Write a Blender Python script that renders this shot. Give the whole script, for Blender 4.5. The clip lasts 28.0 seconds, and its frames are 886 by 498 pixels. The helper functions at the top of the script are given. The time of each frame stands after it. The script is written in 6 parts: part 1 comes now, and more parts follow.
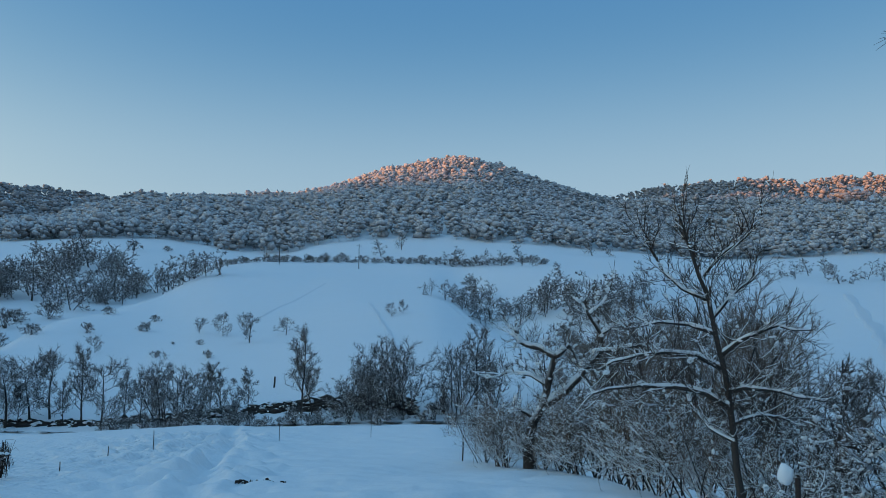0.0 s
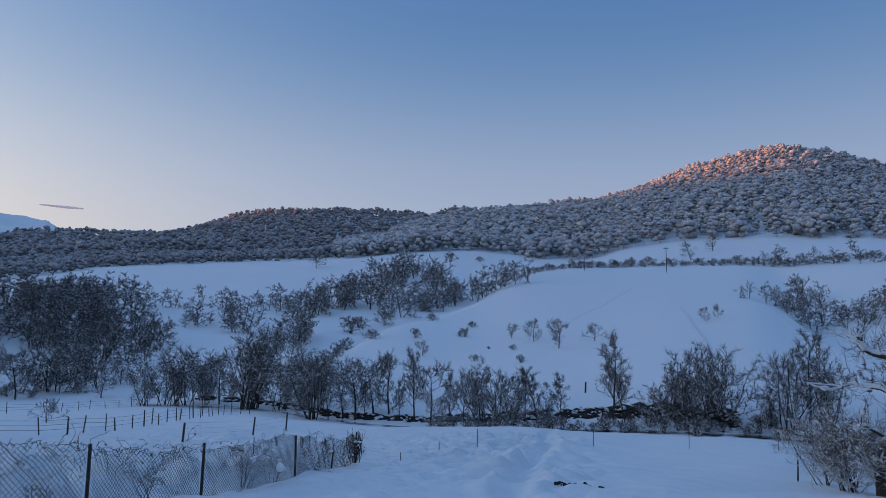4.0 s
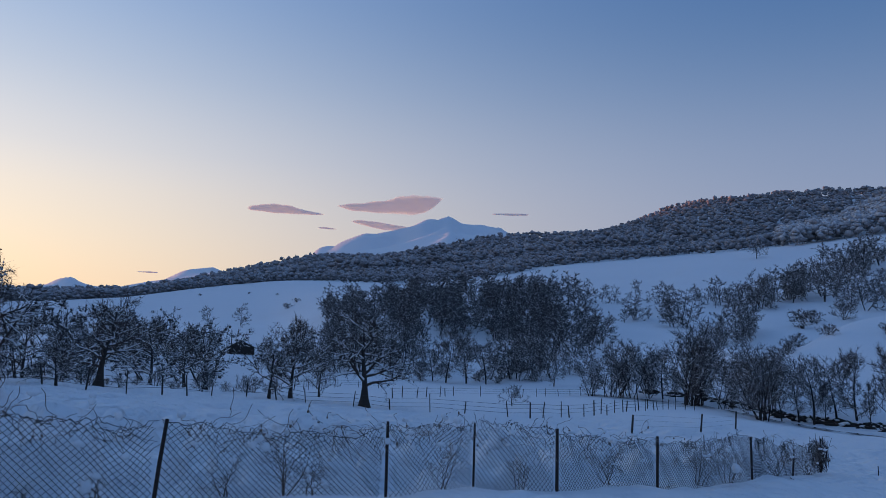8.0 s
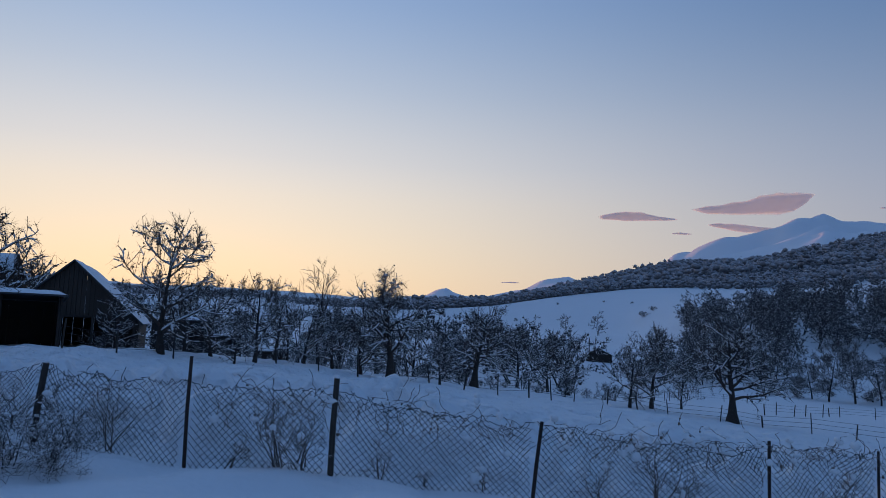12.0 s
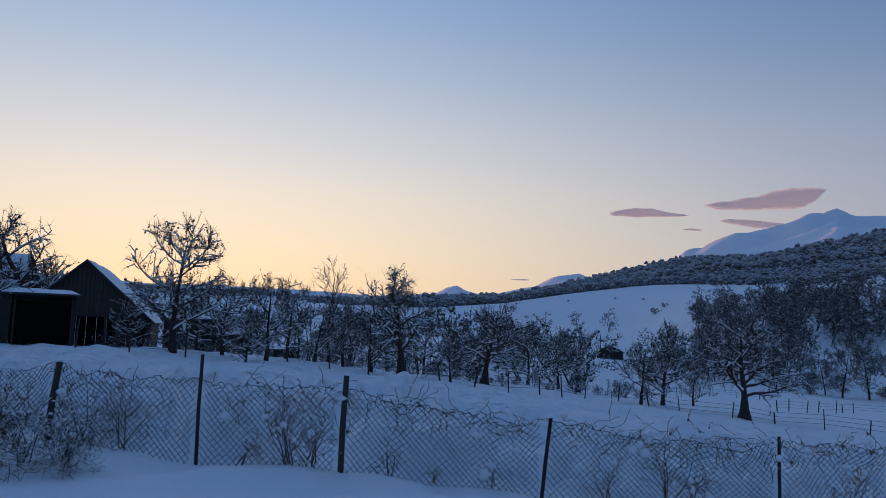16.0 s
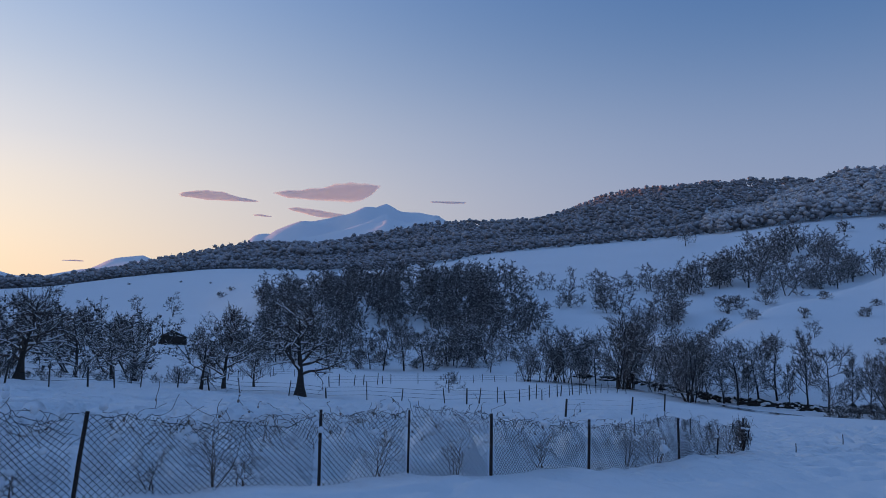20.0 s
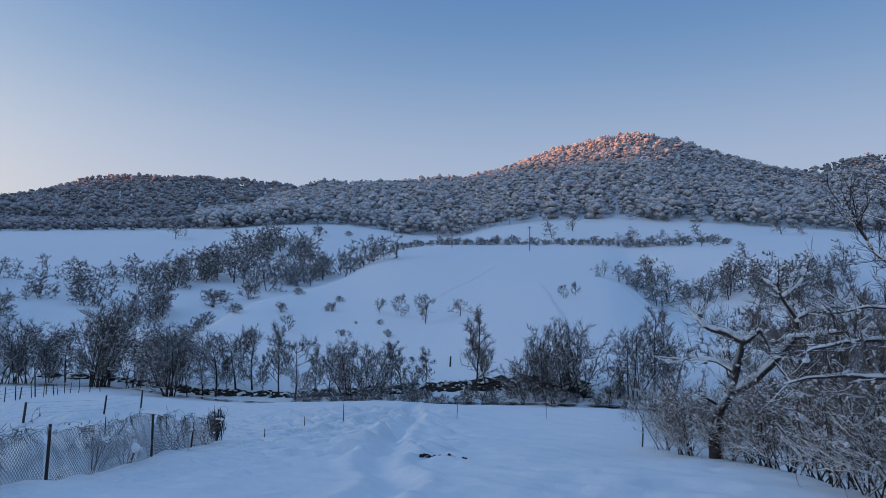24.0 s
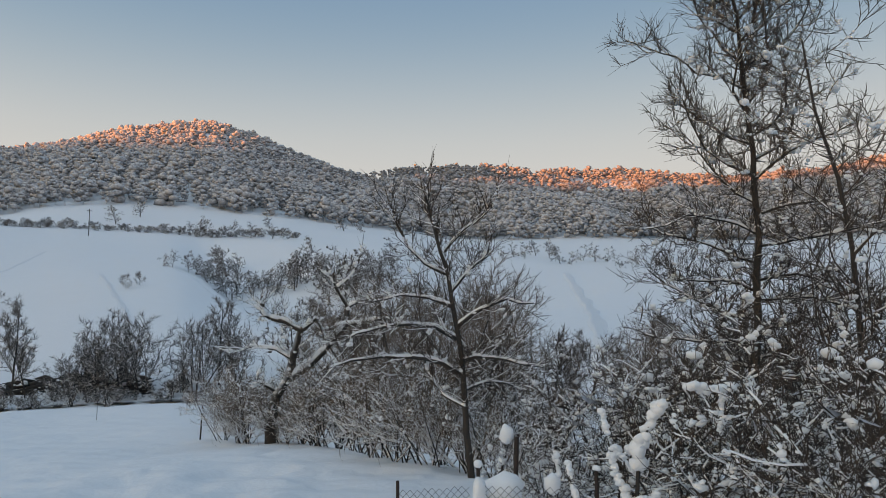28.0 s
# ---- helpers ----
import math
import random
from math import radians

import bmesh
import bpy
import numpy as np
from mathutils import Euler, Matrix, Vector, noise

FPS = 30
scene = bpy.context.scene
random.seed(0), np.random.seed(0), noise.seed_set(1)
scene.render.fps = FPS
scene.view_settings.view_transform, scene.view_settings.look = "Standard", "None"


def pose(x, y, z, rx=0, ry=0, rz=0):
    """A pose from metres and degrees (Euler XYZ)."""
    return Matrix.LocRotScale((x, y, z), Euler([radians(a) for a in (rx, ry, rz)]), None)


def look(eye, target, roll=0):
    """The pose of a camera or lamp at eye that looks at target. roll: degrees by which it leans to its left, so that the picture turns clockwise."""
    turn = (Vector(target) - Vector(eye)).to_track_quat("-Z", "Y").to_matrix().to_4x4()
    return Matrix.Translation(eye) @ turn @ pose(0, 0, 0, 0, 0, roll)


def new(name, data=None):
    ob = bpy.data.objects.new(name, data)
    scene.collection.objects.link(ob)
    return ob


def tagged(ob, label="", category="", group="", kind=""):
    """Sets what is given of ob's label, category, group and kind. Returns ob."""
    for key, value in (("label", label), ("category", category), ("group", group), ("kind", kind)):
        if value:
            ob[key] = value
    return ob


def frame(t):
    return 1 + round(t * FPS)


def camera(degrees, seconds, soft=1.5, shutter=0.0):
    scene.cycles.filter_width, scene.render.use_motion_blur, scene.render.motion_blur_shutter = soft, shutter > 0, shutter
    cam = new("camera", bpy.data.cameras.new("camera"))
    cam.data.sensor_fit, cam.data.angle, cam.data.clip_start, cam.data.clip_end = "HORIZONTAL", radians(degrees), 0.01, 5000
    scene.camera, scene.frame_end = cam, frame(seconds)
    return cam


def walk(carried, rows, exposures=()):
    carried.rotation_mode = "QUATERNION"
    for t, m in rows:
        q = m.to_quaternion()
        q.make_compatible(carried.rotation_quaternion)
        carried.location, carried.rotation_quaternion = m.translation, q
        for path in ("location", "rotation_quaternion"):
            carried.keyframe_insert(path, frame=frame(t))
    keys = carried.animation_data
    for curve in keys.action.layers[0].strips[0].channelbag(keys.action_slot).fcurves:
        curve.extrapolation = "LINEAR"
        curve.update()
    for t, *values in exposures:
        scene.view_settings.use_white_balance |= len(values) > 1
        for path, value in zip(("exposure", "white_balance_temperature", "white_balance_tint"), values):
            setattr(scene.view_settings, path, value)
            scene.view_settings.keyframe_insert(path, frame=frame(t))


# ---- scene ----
cam = camera(62.5, 28.0, soft=0.55)
PATH = [
    (0.0, pose(0.055, 0.220, 1.651, 97.14, -0.07, 0.00)),
    (0.5, pose(0.035, 0.172, 1.659, 97.27, 0.08, 3.57)),
    (1.0, pose(0.022, 0.173, 1.663, 97.34, 0.12, 6.79)),
    (1.5, pose(0.009, 0.180, 1.668, 97.34, 0.01, 9.71)),
    (2.0, pose(0.010, 0.158, 1.663, 97.40, -0.04, 11.51)),
    (2.5, pose(0.001, 0.157, 1.668, 97.43, -0.11, 14.41)),
    (4.5, pose(-0.031, 0.127, 1.637, 97.32, -0.84, 27.19)),
    (5.0, pose(-0.047, 0.113, 1.650, 97.10, -1.06, 31.27)),
    (5.5, pose(-0.017, 0.058, 1.655, 96.98, -1.00, 35.51)),
    (6.0, pose(-0.023, 0.050, 1.653, 96.89, -1.07, 38.79)),
    (6.5, pose(-0.015, 0.027, 1.649, 96.79, -1.18, 41.80)),
    (7.0, pose(-0.045, 0.001, 1.653, 96.63, -1.20, 46.92)),
    (7.5, pose(-0.007, -0.076, 1.674, 96.52, -1.07, 51.86)),
    (8.0, pose(-0.021, -0.100, 1.671, 96.49, -1.20, 56.84)),
    (8.5, pose(-0.025, -0.113, 1.665, 96.44, -1.35, 60.13)),
    (9.0, pose(-0.047, -0.098, 1.662, 96.48, -1.35, 63.59)),
    (9.5, pose(-0.044, -0.115, 1.667, 96.45, -1.55, 67.19)),
    (10.0, pose(-0.030, -0.129, 1.673, 96.46, -1.60, 69.85)),
    (10.5, pose(-0.053, -0.139, 1.668, 96.41, -1.49, 72.19)),
    (11.0, pose(-0.051, -0.159, 1.665, 96.36, -1.56, 76.01)),
    (11.5, pose(-0.062, -0.189, 1.669, 96.34, -1.73, 80.10)),
    (12.0, pose(-0.058, -0.223, 1.671, 96.34, -2.11, 84.09)),
    (12.5, pose(-0.114, -0.259, 1.670, 96.42, -2.48, 86.61)),
    (13.0, pose(-0.109, -0.266, 1.662, 96.55, -2.64, 87.73)),
    (13.5, pose(-0.100, -0.263, 1.669, 96.53, -2.79, 88.86)),
    (15.5, pose(0.005, -0.226, 1.672, 96.28, -1.92, 88.39)),
    (16.0, pose(-0.017, -0.199, 1.667, 96.13, -1.82, 84.93)),
    (16.5, pose(-0.043, -0.161, 1.658, 96.04, -1.35, 80.21)),
    (17.0, pose(-0.067, -0.128, 1.659, 95.79, -1.10, 76.19)),
    (17.5, pose(-0.059, -0.098, 1.656, 95.71, -0.85, 71.59)),
    (18.0, pose(-0.050, -0.089, 1.656, 95.73, -0.84, 67.28)),
    (18.5, pose(-0.044, -0.064, 1.652, 95.74, -0.85, 63.45)),
    (19.0, pose(-0.063, -0.036, 1.653, 95.69, -0.74, 60.41)),
    (19.5, pose(-0.062, -0.019, 1.651, 95.65, -0.69, 56.41)),
    (20.0, pose(-0.053, -0.012, 1.654, 95.61, -0.69, 52.00)),
    (20.5, pose(-0.042, 0.006, 1.660, 95.58, -0.60, 47.19)),
    (21.0, pose(-0.052, 0.024, 1.657, 95.56, -0.59, 43.98)),
    (21.5, pose(-0.061, 0.036, 1.648, 95.63, -0.79, 39.15)),
    (23.5, pose(-0.089, 0.136, 1.644, 95.65, -0.80, 18.35)),
    (24.0, pose(-0.082, 0.131, 1.659, 95.62, -0.78, 13.31)),
    (24.5, pose(-0.045, 0.122, 1.618, 95.63, -0.63, 8.67)),
    (25.0, pose(0.010, 0.103, 1.592, 95.62, -0.50, 4.44)),
    (25.5, pose(0.030, 0.110, 1.581, 95.55, -0.59, 0.46)),
    (26.0, pose(0.069, 0.177, 1.599, 95.42, -0.71, -3.21)),
    (26.5, pose(0.099, 0.220, 1.599, 95.35, -0.91, -6.46)),
    (27.0, pose(0.083, 0.278, 1.589, 95.32, -0.69, -10.77)),
    (27.5, pose(0.104, 0.310, 1.588, 95.27, -0.43, -14.70)),
    (28.0, pose(0.153, 0.351, 1.619, 95.14, 0.05, -19.38)),
]
EXPOSURES = [(0.0, 3.86, 7200, -6), (1.0, 3.8, 6900, 0), (2.5, 3.7, 7150, 12), (5.0, 3.5, 7050, 18), (8.0, 3.17, 6450, 19), (13.0, 2.97, 6350, 18), (20.0, 3.22, 6450, 20),
             (22.5, 3.62, 6700, 19), (24.0, 3.82, 7400, 16), (25.0, 3.88, 7350, 6), (26.0, 3.87, 7250, -12), (27.0, 4.0, 8600, 0), (28.0, 4.2, 13500, 17)]
walk(cam, PATH, EXPOSURES)

# ---- world, sun ----
SUN_AZ, SUN_EL = 106.0, 0.5


def toward(az, el=0.0):
    """Unit vector for an azimuth (degrees left of +y) and an elevation."""
    a, e = radians(az), radians(el)
    return Vector((-math.sin(a) * math.cos(e), math.cos(a) * math.cos(e), math.sin(e)))


world = bpy.data.worlds.new("evening_sky")
scene.world = world
world.use_nodes = True
wn, wl = world.node_tree.nodes, world.node_tree.links
sky = wn.new("ShaderNodeTexSky")
sky.sky_type = "NISHITA"
sky.sun_disc = False
sky.sun_elevation = radians(-0.7)
sky.sun_rotation = radians(-SUN_AZ)
sky.altitude = 1200
sky.air_density = 1.1
sky.dust_density = 8.0
sky.ozone_density = 1.6
# clear dusk: a steep fall from the pale horizon to deep blue, warm round the sunken sun
SKY_STRENGTH = 0.15
# unseen overhead sky is raised, FAR_SIDE climbing again past 0.45, to brighten the ground
SUN_SIDE = ((0.0, (138, 98, 52)), (0.087, (127, 105, 66)), (0.17, (108, 100, 79)), (0.22, (93, 93, 84)), (0.31, (62, 74, 82)), (0.42, (34, 53, 79)), (0.6, (22, 40, 72)), (1.0, (13, 29, 58)))
FAR_SIDE = ((0.0, (29, 37, 54)), (0.1, (28, 36.5, 53)), (0.23, (22, 32.5, 50)), (0.34, (9.5, 21.5, 42)), (0.45, (4.5, 15, 36.5)), (0.7, (7.5, 19, 43)), (1.0, (13, 29, 58)))


def sky_ramp(source, stops):
    r = wn.new("ShaderNodeValToRGB")
    r.color_ramp.interpolation = "B_SPLINE"
    while len(r.color_ramp.elements) < len(stops):
        r.color_ramp.elements.new(0.5)
    for e, (p, c) in zip(r.color_ramp.elements, stops):
        e.position, e.color = p, (*(v / 1000 / SKY_STRENGTH for v in c), 1)
    wl.new(source, r.inputs["Fac"])
    return r.outputs["Color"]


def sky_math(op, a, b=0.0):
    m = wn.new("ShaderNodeMath")
    m.operation = op
    for socket, v in zip(m.inputs, (a, b)):
        if isinstance(v, (int, float)):
            socket.default_value = v
        else:
            wl.new(v, socket)
    return m.outputs[0]


def sky_mix(fac, a, b):
    m = wn.new("ShaderNodeMix")
    m.data_type = "RGBA"
    for socket, v in ((m.inputs["Factor"], fac), (m.inputs["A"], a), (m.inputs["B"], b)):
        if isinstance(v, float):
            socket.default_value = v
        else:
            wl.new(v, socket)
    return m.outputs["Result"]


sky_dir, sky_xyz = wn.new("ShaderNodeTexCoord"), wn.new("ShaderNodeSeparateXYZ")
wl.new(sky_dir.outputs["Generated"], sky_xyz.inputs["Vector"])
flat_len = sky_math("SQRT", sky_math("MAXIMUM", sky_math("SUBTRACT", 1.0, sky_math("MULTIPLY", sky_xyz.outputs["Z"], sky_xyz.outputs["Z"])), 1e-5))
sunward = sky_math("ADD", sky_math("MULTIPLY", sky_xyz.outputs["X"], toward(SUN_AZ).x), sky_math("MULTIPLY", sky_xyz.outputs["Y"], toward(SUN_AZ).y))
sunward = sky_math("MULTIPLY_ADD", sky_math("DIVIDE", sunward, flat_len), 0.5)
sunward.node.inputs[2].default_value = 0.5
sun_share = sky_math("POWER", sky_math("MAXIMUM", sunward, 0.0), 6.0)
dusk = sky_mix(sun_share, sky_ramp(sky_xyz.outputs["Z"], FAR_SIDE), sky_ramp(sky_xyz.outputs["Z"], SUN_SIDE))
wl.new(sky_mix(0.92, sky.outputs["Color"], dusk), wn["Background"].inputs["Color"])
wn["Background"].inputs["Strength"].default_value = SKY_STRENGTH

sun_data = bpy.data.lights.new("low_sun", "SUN")
sun_data.energy = 0.42
sun_data.angle = radians(0.5)
sun_data.color = (1.0, 0.38, 0.18)
sun = new("low_sun", sun_data)
sun.matrix_world = look(toward(SUN_AZ, SUN_EL) * 100, (0, 0, 0))

# ---- materials ----
def material(name):
    m = bpy.data.materials.new(name)
    m.use_nodes = True
    n, l = m.node_tree.nodes, m.node_tree.links
    return m, n, l, n["Principled BSDF"]


def nd(n, kind, **kw):
    x = n.new(kind)
    for k, v in kw.items():
        x.inputs[k].default_value = v
    return x


def ramp(n, l, source, stops):
    r = n.new("ShaderNodeValToRGB")
    while len(r.color_ramp.elements) < len(stops):
        r.color_ramp.elements.new(0.5)
    for e, (p, c) in zip(r.color_ramp.elements, stops):
        e.position, e.color = p, (*c, 1)
    l.new(source, r.inputs["Fac"])
    return r.outputs["Color"]


def mix(n, l, fac, a, b):
    m = n.new("ShaderNodeMix")
    m.data_type = "RGBA"
    for socket, v in ((m.inputs["Factor"], fac), (m.inputs["A"], a), (m.inputs["B"], b)):
        if isinstance(v, (int, float)):
            socket.default_value = v
        elif isinstance(v, tuple):
            socket.default_value = (*v, 1)
        else:
            l.new(v, socket)
    return m.outputs["Result"]


def coords(n, l, scale):
    tc, mp = n.new("ShaderNodeTexCoord"), n.new("ShaderNodeMapping")
    mp.inputs["Scale"].default_value = scale if isinstance(scale, tuple) else (scale,) * 3
    l.new(tc.outputs["Object"], mp.inputs["Vector"])
    return mp.outputs["Vector"]


def noise_tex(n, l, scale, detail=4.0, vec=None, rough=0.55):
    t = nd(n, "ShaderNodeTexNoise", Scale=scale, Detail=detail, Roughness=rough)
    if vec is None:
        vec = coords(n, l, 1.0)
    l.new(vec, t.inputs["Vector"])
    return t.outputs["Fac"]


def bump(n, l, bsdf, height, strength, distance):
    b = nd(n, "ShaderNodeBump", Strength=strength, Distance=distance)
    l.new(height, b.inputs["Height"])
    l.new(b.outputs["Normal"], bsdf.inputs["Normal"])


def up_mask(n, l, low, high):
    """How far a face looks upward: where snow and rime lie."""
    g, s, r = n.new("ShaderNodeNewGeometry"), n.new("ShaderNodeSeparateXYZ"), n.new("ShaderNodeMapRange")
    l.new(g.outputs["Normal"], s.inputs["Vector"])
    l.new(s.outputs["Z"], r.inputs["Value"])
    r.inputs["From Min"].default_value, r.inputs["From Max"].default_value = low, high
    return r.outputs["Result"]


def snow_material(name, base=(0.80, 0.81, 0.83), grain=0.03, lumpy=4.0, strength=0.6, tussocks=0.0):
    """Snow; tussocks: metres of lumpy relief over grass near the garden, dying out in the open fields."""
    m, n, l, b = material(name)
    v = coords(n, l, 1.0)
    big, fine = noise_tex(n, l, 0.35, 5, v), noise_tex(n, l, 9.0, 6, v)
    tone = mix(n, l, big, tuple(c * 0.93 for c in base), base)
    l.new(mix(n, l, fine, tuple(c * 0.95 for c in base), tone), b.inputs["Base Color"])
    b.inputs["Roughness"].default_value = 0.85
    b.inputs["Specular IOR Level"].default_value = 0.2

    def add(op, *values):
        x = n.new("ShaderNodeMath")
        x.operation = op
        for socket, q in zip(x.inputs, values):
            if isinstance(q, (int, float)):
                socket.default_value = q
            else:
                l.new(q, socket)
        return x.outputs[0]

    mid = noise_tex(n, l, 2.2, 5, v)
    height = add("MULTIPLY", add("MULTIPLY_ADD", fine, 0.35, mid), grain * lumpy)
    if tussocks:
        far_ = n.new("ShaderNodeVectorMath")
        far_.operation = "LENGTH"
        l.new(v, far_.inputs[0])
        close = n.new("ShaderNodeMapRange")
        l.new(far_.outputs["Value"], close.inputs["Value"])
        close.inputs["From Min"].default_value, close.inputs["From Max"].default_value = 9.0, 10.5
        open_ = n.new("ShaderNodeMapRange")
        l.new(far_.outputs["Value"], open_.inputs["Value"])
        open_.inputs["From Min"].default_value, open_.inputs["From Max"].default_value = 75.0, 30.0
        west, where = n.new("ShaderNodeMapRange"), n.new("ShaderNodeSeparateXYZ")
        l.new(v, where.inputs["Vector"])
        l.new(where.outputs["X"], west.inputs["Value"])
        west.inputs["From Min"].default_value, west.inputs["From Max"].default_value = -7.0, -12.0
        lump = n.new("ShaderNodeMapRange")
        l.new(noise_tex(n, l, 1.5, 3, v, 0.5), lump.inputs["Value"])
        lump.inputs["From Min"].default_value, lump.inputs["From Max"].default_value = 0.36, 0.62
        lump.interpolation_type = "SMOOTHSTEP"
        height = add("MULTIPLY_ADD", add("MULTIPLY", lump.outputs["Result"], tussocks), add("MULTIPLY", add("MULTIPLY", close.outputs["Result"], west.outputs["Result"]), open_.outputs["Result"]), height)
    bump(n, l, b, height, strength, 1.0)
    return m


def wood_material(name, dark, light, rime, low=0.2, high=0.8, scale=6.0):
    """Bark or twigs, with rime and snow on the faces that look up."""
    m, n, l, b = material(name)
    v = coords(n, l, (1.0, 1.0, 0.35))
    grain = noise_tex(n, l, scale, 6, v)
    info = n.new("ShaderNodeObjectInfo")
    bark = mix(n, l, grain, dark, light)
    bark = mix(n, l, info.outputs["Random"], bark, tuple(0.5 * (a + c) * 1.25 for a, c in zip(dark, light)))
    mul = n.new("ShaderNodeMath")
    mul.operation = "MULTIPLY"
    l.new(up_mask(n, l, low, high), mul.inputs[0])
    patch = n.new("ShaderNodeMapRange")
    l.new(noise_tex(n, l, scale * 0.5, 3, v), patch.inputs["Value"])
    patch.inputs["From Min"].default_value, patch.inputs["From Max"].default_value = 0.32, 0.55
    l.new(patch.outputs["Result"], mul.inputs[1])
    l.new(mix(n, l, mul.outputs[0], bark, rime), b.inputs["Base Color"])
    b.inputs["Roughness"].default_value = 0.85
    b.inputs["Specular IOR Level"].default_value = 0.2
    bump(n, l, b, grain, 0.4, 0.02)
    return m


def plain_material(name, a, c, scale, rough=0.8, metal=0.0, stretch=(1, 1, 1), relief=0.01):
    m, n, l, b = material(name)
    v = coords(n, l, stretch)
    f, g = noise_tex(n, l, scale, 6, v), noise_tex(n, l, scale * 0.13, 3, v)
    tone = mix(n, l, f, a, c)
    l.new(mix(n, l, g, tone, tuple(x * 0.8 for x in a)), b.inputs["Base Color"])
    b.inputs["Roughness"].default_value = rough
    b.inputs["Metallic"].default_value = metal
    bump(n, l, b, f, 0.5, relief)
    return m


SNOW = snow_material("snow")
FIELD_SNOW = snow_material("field_snow", (0.84, 0.85, 0.865), 0.03, 1.5, 0.8, 0.17)
SNOW_CLUMP = snow_material("snow_clump", (0.88, 0.89, 0.90), 0.012)
BARK = wood_material("bark", (0.022, 0.018, 0.016), (0.075, 0.062, 0.055), (0.80, 0.81, 0.84), 0.6, 0.95, 9.0)
TWIG = wood_material("twig", (0.040, 0.029, 0.024), (0.115, 0.084, 0.069), (0.75, 0.76, 0.80), 0.7, 0.97, 5.0)
RIMED = wood_material("rimed_twig", (0.045, 0.037, 0.034), (0.16, 0.138, 0.128), (0.85, 0.85, 0.87), 0.15, 0.8, 2.0)
FROSTED = wood_material("frosted_twig", (0.028, 0.023, 0.022), (0.10, 0.086, 0.080), (0.80, 0.80, 0.82), 0.3, 0.9, 2.0)
PLASTERED = wood_material("snow_plastered_bark", (0.022, 0.018, 0.016), (0.075, 0.062, 0.055), (0.82, 0.83, 0.85), 0.05, 0.5, 7.0)
BROWN_TWIG = wood_material("brown_twig", (0.085, 0.060, 0.047), (0.22, 0.160, 0.125), (0.78, 0.78, 0.80), 0.3, 0.85, 4.0)


def forest_material(name, dark, light, rime):
    """Rimed crowns far off: white on the upper side of each bough, brown twigs beneath, broken up finely."""
    m, n, l, b = material(name)
    g = n.new("ShaderNodeNewGeometry")
    v = coords(n, l, 1.0)
    tone = mix(n, l, g.outputs["Random Per Island"], dark, light)
    tone = mix(n, l, noise_tex(n, l, 0.035, 3, v), tone, tuple(c * 0.55 for c in light))
    fine = n.new("ShaderNodeMapRange")
    l.new(noise_tex(n, l, 1.1, 4, v, 0.7), fine.inputs["Value"])
    fine.inputs["From Min"].default_value, fine.inputs["From Max"].default_value = 0.32, 0.60
    top = n.new("ShaderNodeMath")
    top.operation = "MULTIPLY"
    l.new(fine.outputs["Result"], top.inputs[0])
    l.new(up_mask(n, l, -0.9, 0.55), top.inputs[1])
    l.new(mix(n, l, top.outputs[0], tone, rime), b.inputs["Base Color"])
    b.inputs["Roughness"].default_value = 0.9
    b.inputs["Specular IOR Level"].default_value = 0.1
    return m


FOREST = forest_material("rimed_forest", (0.19, 0.178, 0.175), (0.35, 0.335, 0.33), (0.72, 0.715, 0.73))
FOREST_DARK = forest_material("brown_forest", (0.14, 0.13, 0.13), (0.24, 0.228, 0.225), (0.50, 0.495, 0.51))

# ---- the lie of the land ----
# Each line of the land runs round the viewpoint: azimuth, distance, elevation as seen from eye height.
EYE_Z = 1.65
BROW = ((-60, 200, 1), (-45, 200, 1), (-32, 180, 1.2), (-22, 120, -1), (-14, 88, -2.5), (-7, 105, -1.1), (-3, 150, 1.0), (0, 250, 5.2),
        (7, 270, 5.85), (14, 270, 5.85), (17.4, 250, 5.6), (21.3, 190, 3.5), (26, 150, 2.0), (28, 140, 1.5), (32.5, 108, -1.3), (38, 150, -0.3),
        (46, 150, -0.5), (54, 135, -2.6), (62, 140, -2), (70, 170, -1.5), (80, 180, -1.5), (130, 180, -0.8))
DIP = ((-60, 230, 1.8), (-32, 210, 2), (-22, 150, -1.5), (-14, 110, -3), (-7, 135, -2.2), (-3, 180, 0.3), (0, 280, 5.9), (7, 290, 6.15), (14, 285, 6.0),
       (17.4, 265, 5.3), (21.3, 215, 2.8), (26, 175, 0.8), (28, 165, 0.0), (32.5, 130, -3.2), (38, 170, 0.6), (46, 170, 0.8), (54, 150, -1.5),
       (62, 160, -1), (70, 200, -0.8), (80, 230, -0.5), (130, 230, 0))
SHELF = ((-60, 300, 3.5), (-32, 280, 3.5), (-22, 220, 3.2), (-14, 195, 4.1), (-7, 220, 3.8), (-3, 250, 4.8), (0, 310, 6.9), (7, 315, 7.0), (12, 310, 6.3),
         (17.4, 300, 5.9), (21.3, 280, 5.4), (26, 260, 4.8), (30, 250, 4.4), (38, 260, 4.3), (46, 250, 3.4), (54, 210, 2.6), (62, 200, 1.8),
         (66, 210, 0.8), (70, 280, 0.6), (80, 330, 0.2), (86, 350, 0), (100, 350, 0.3), (130, 350, 1))
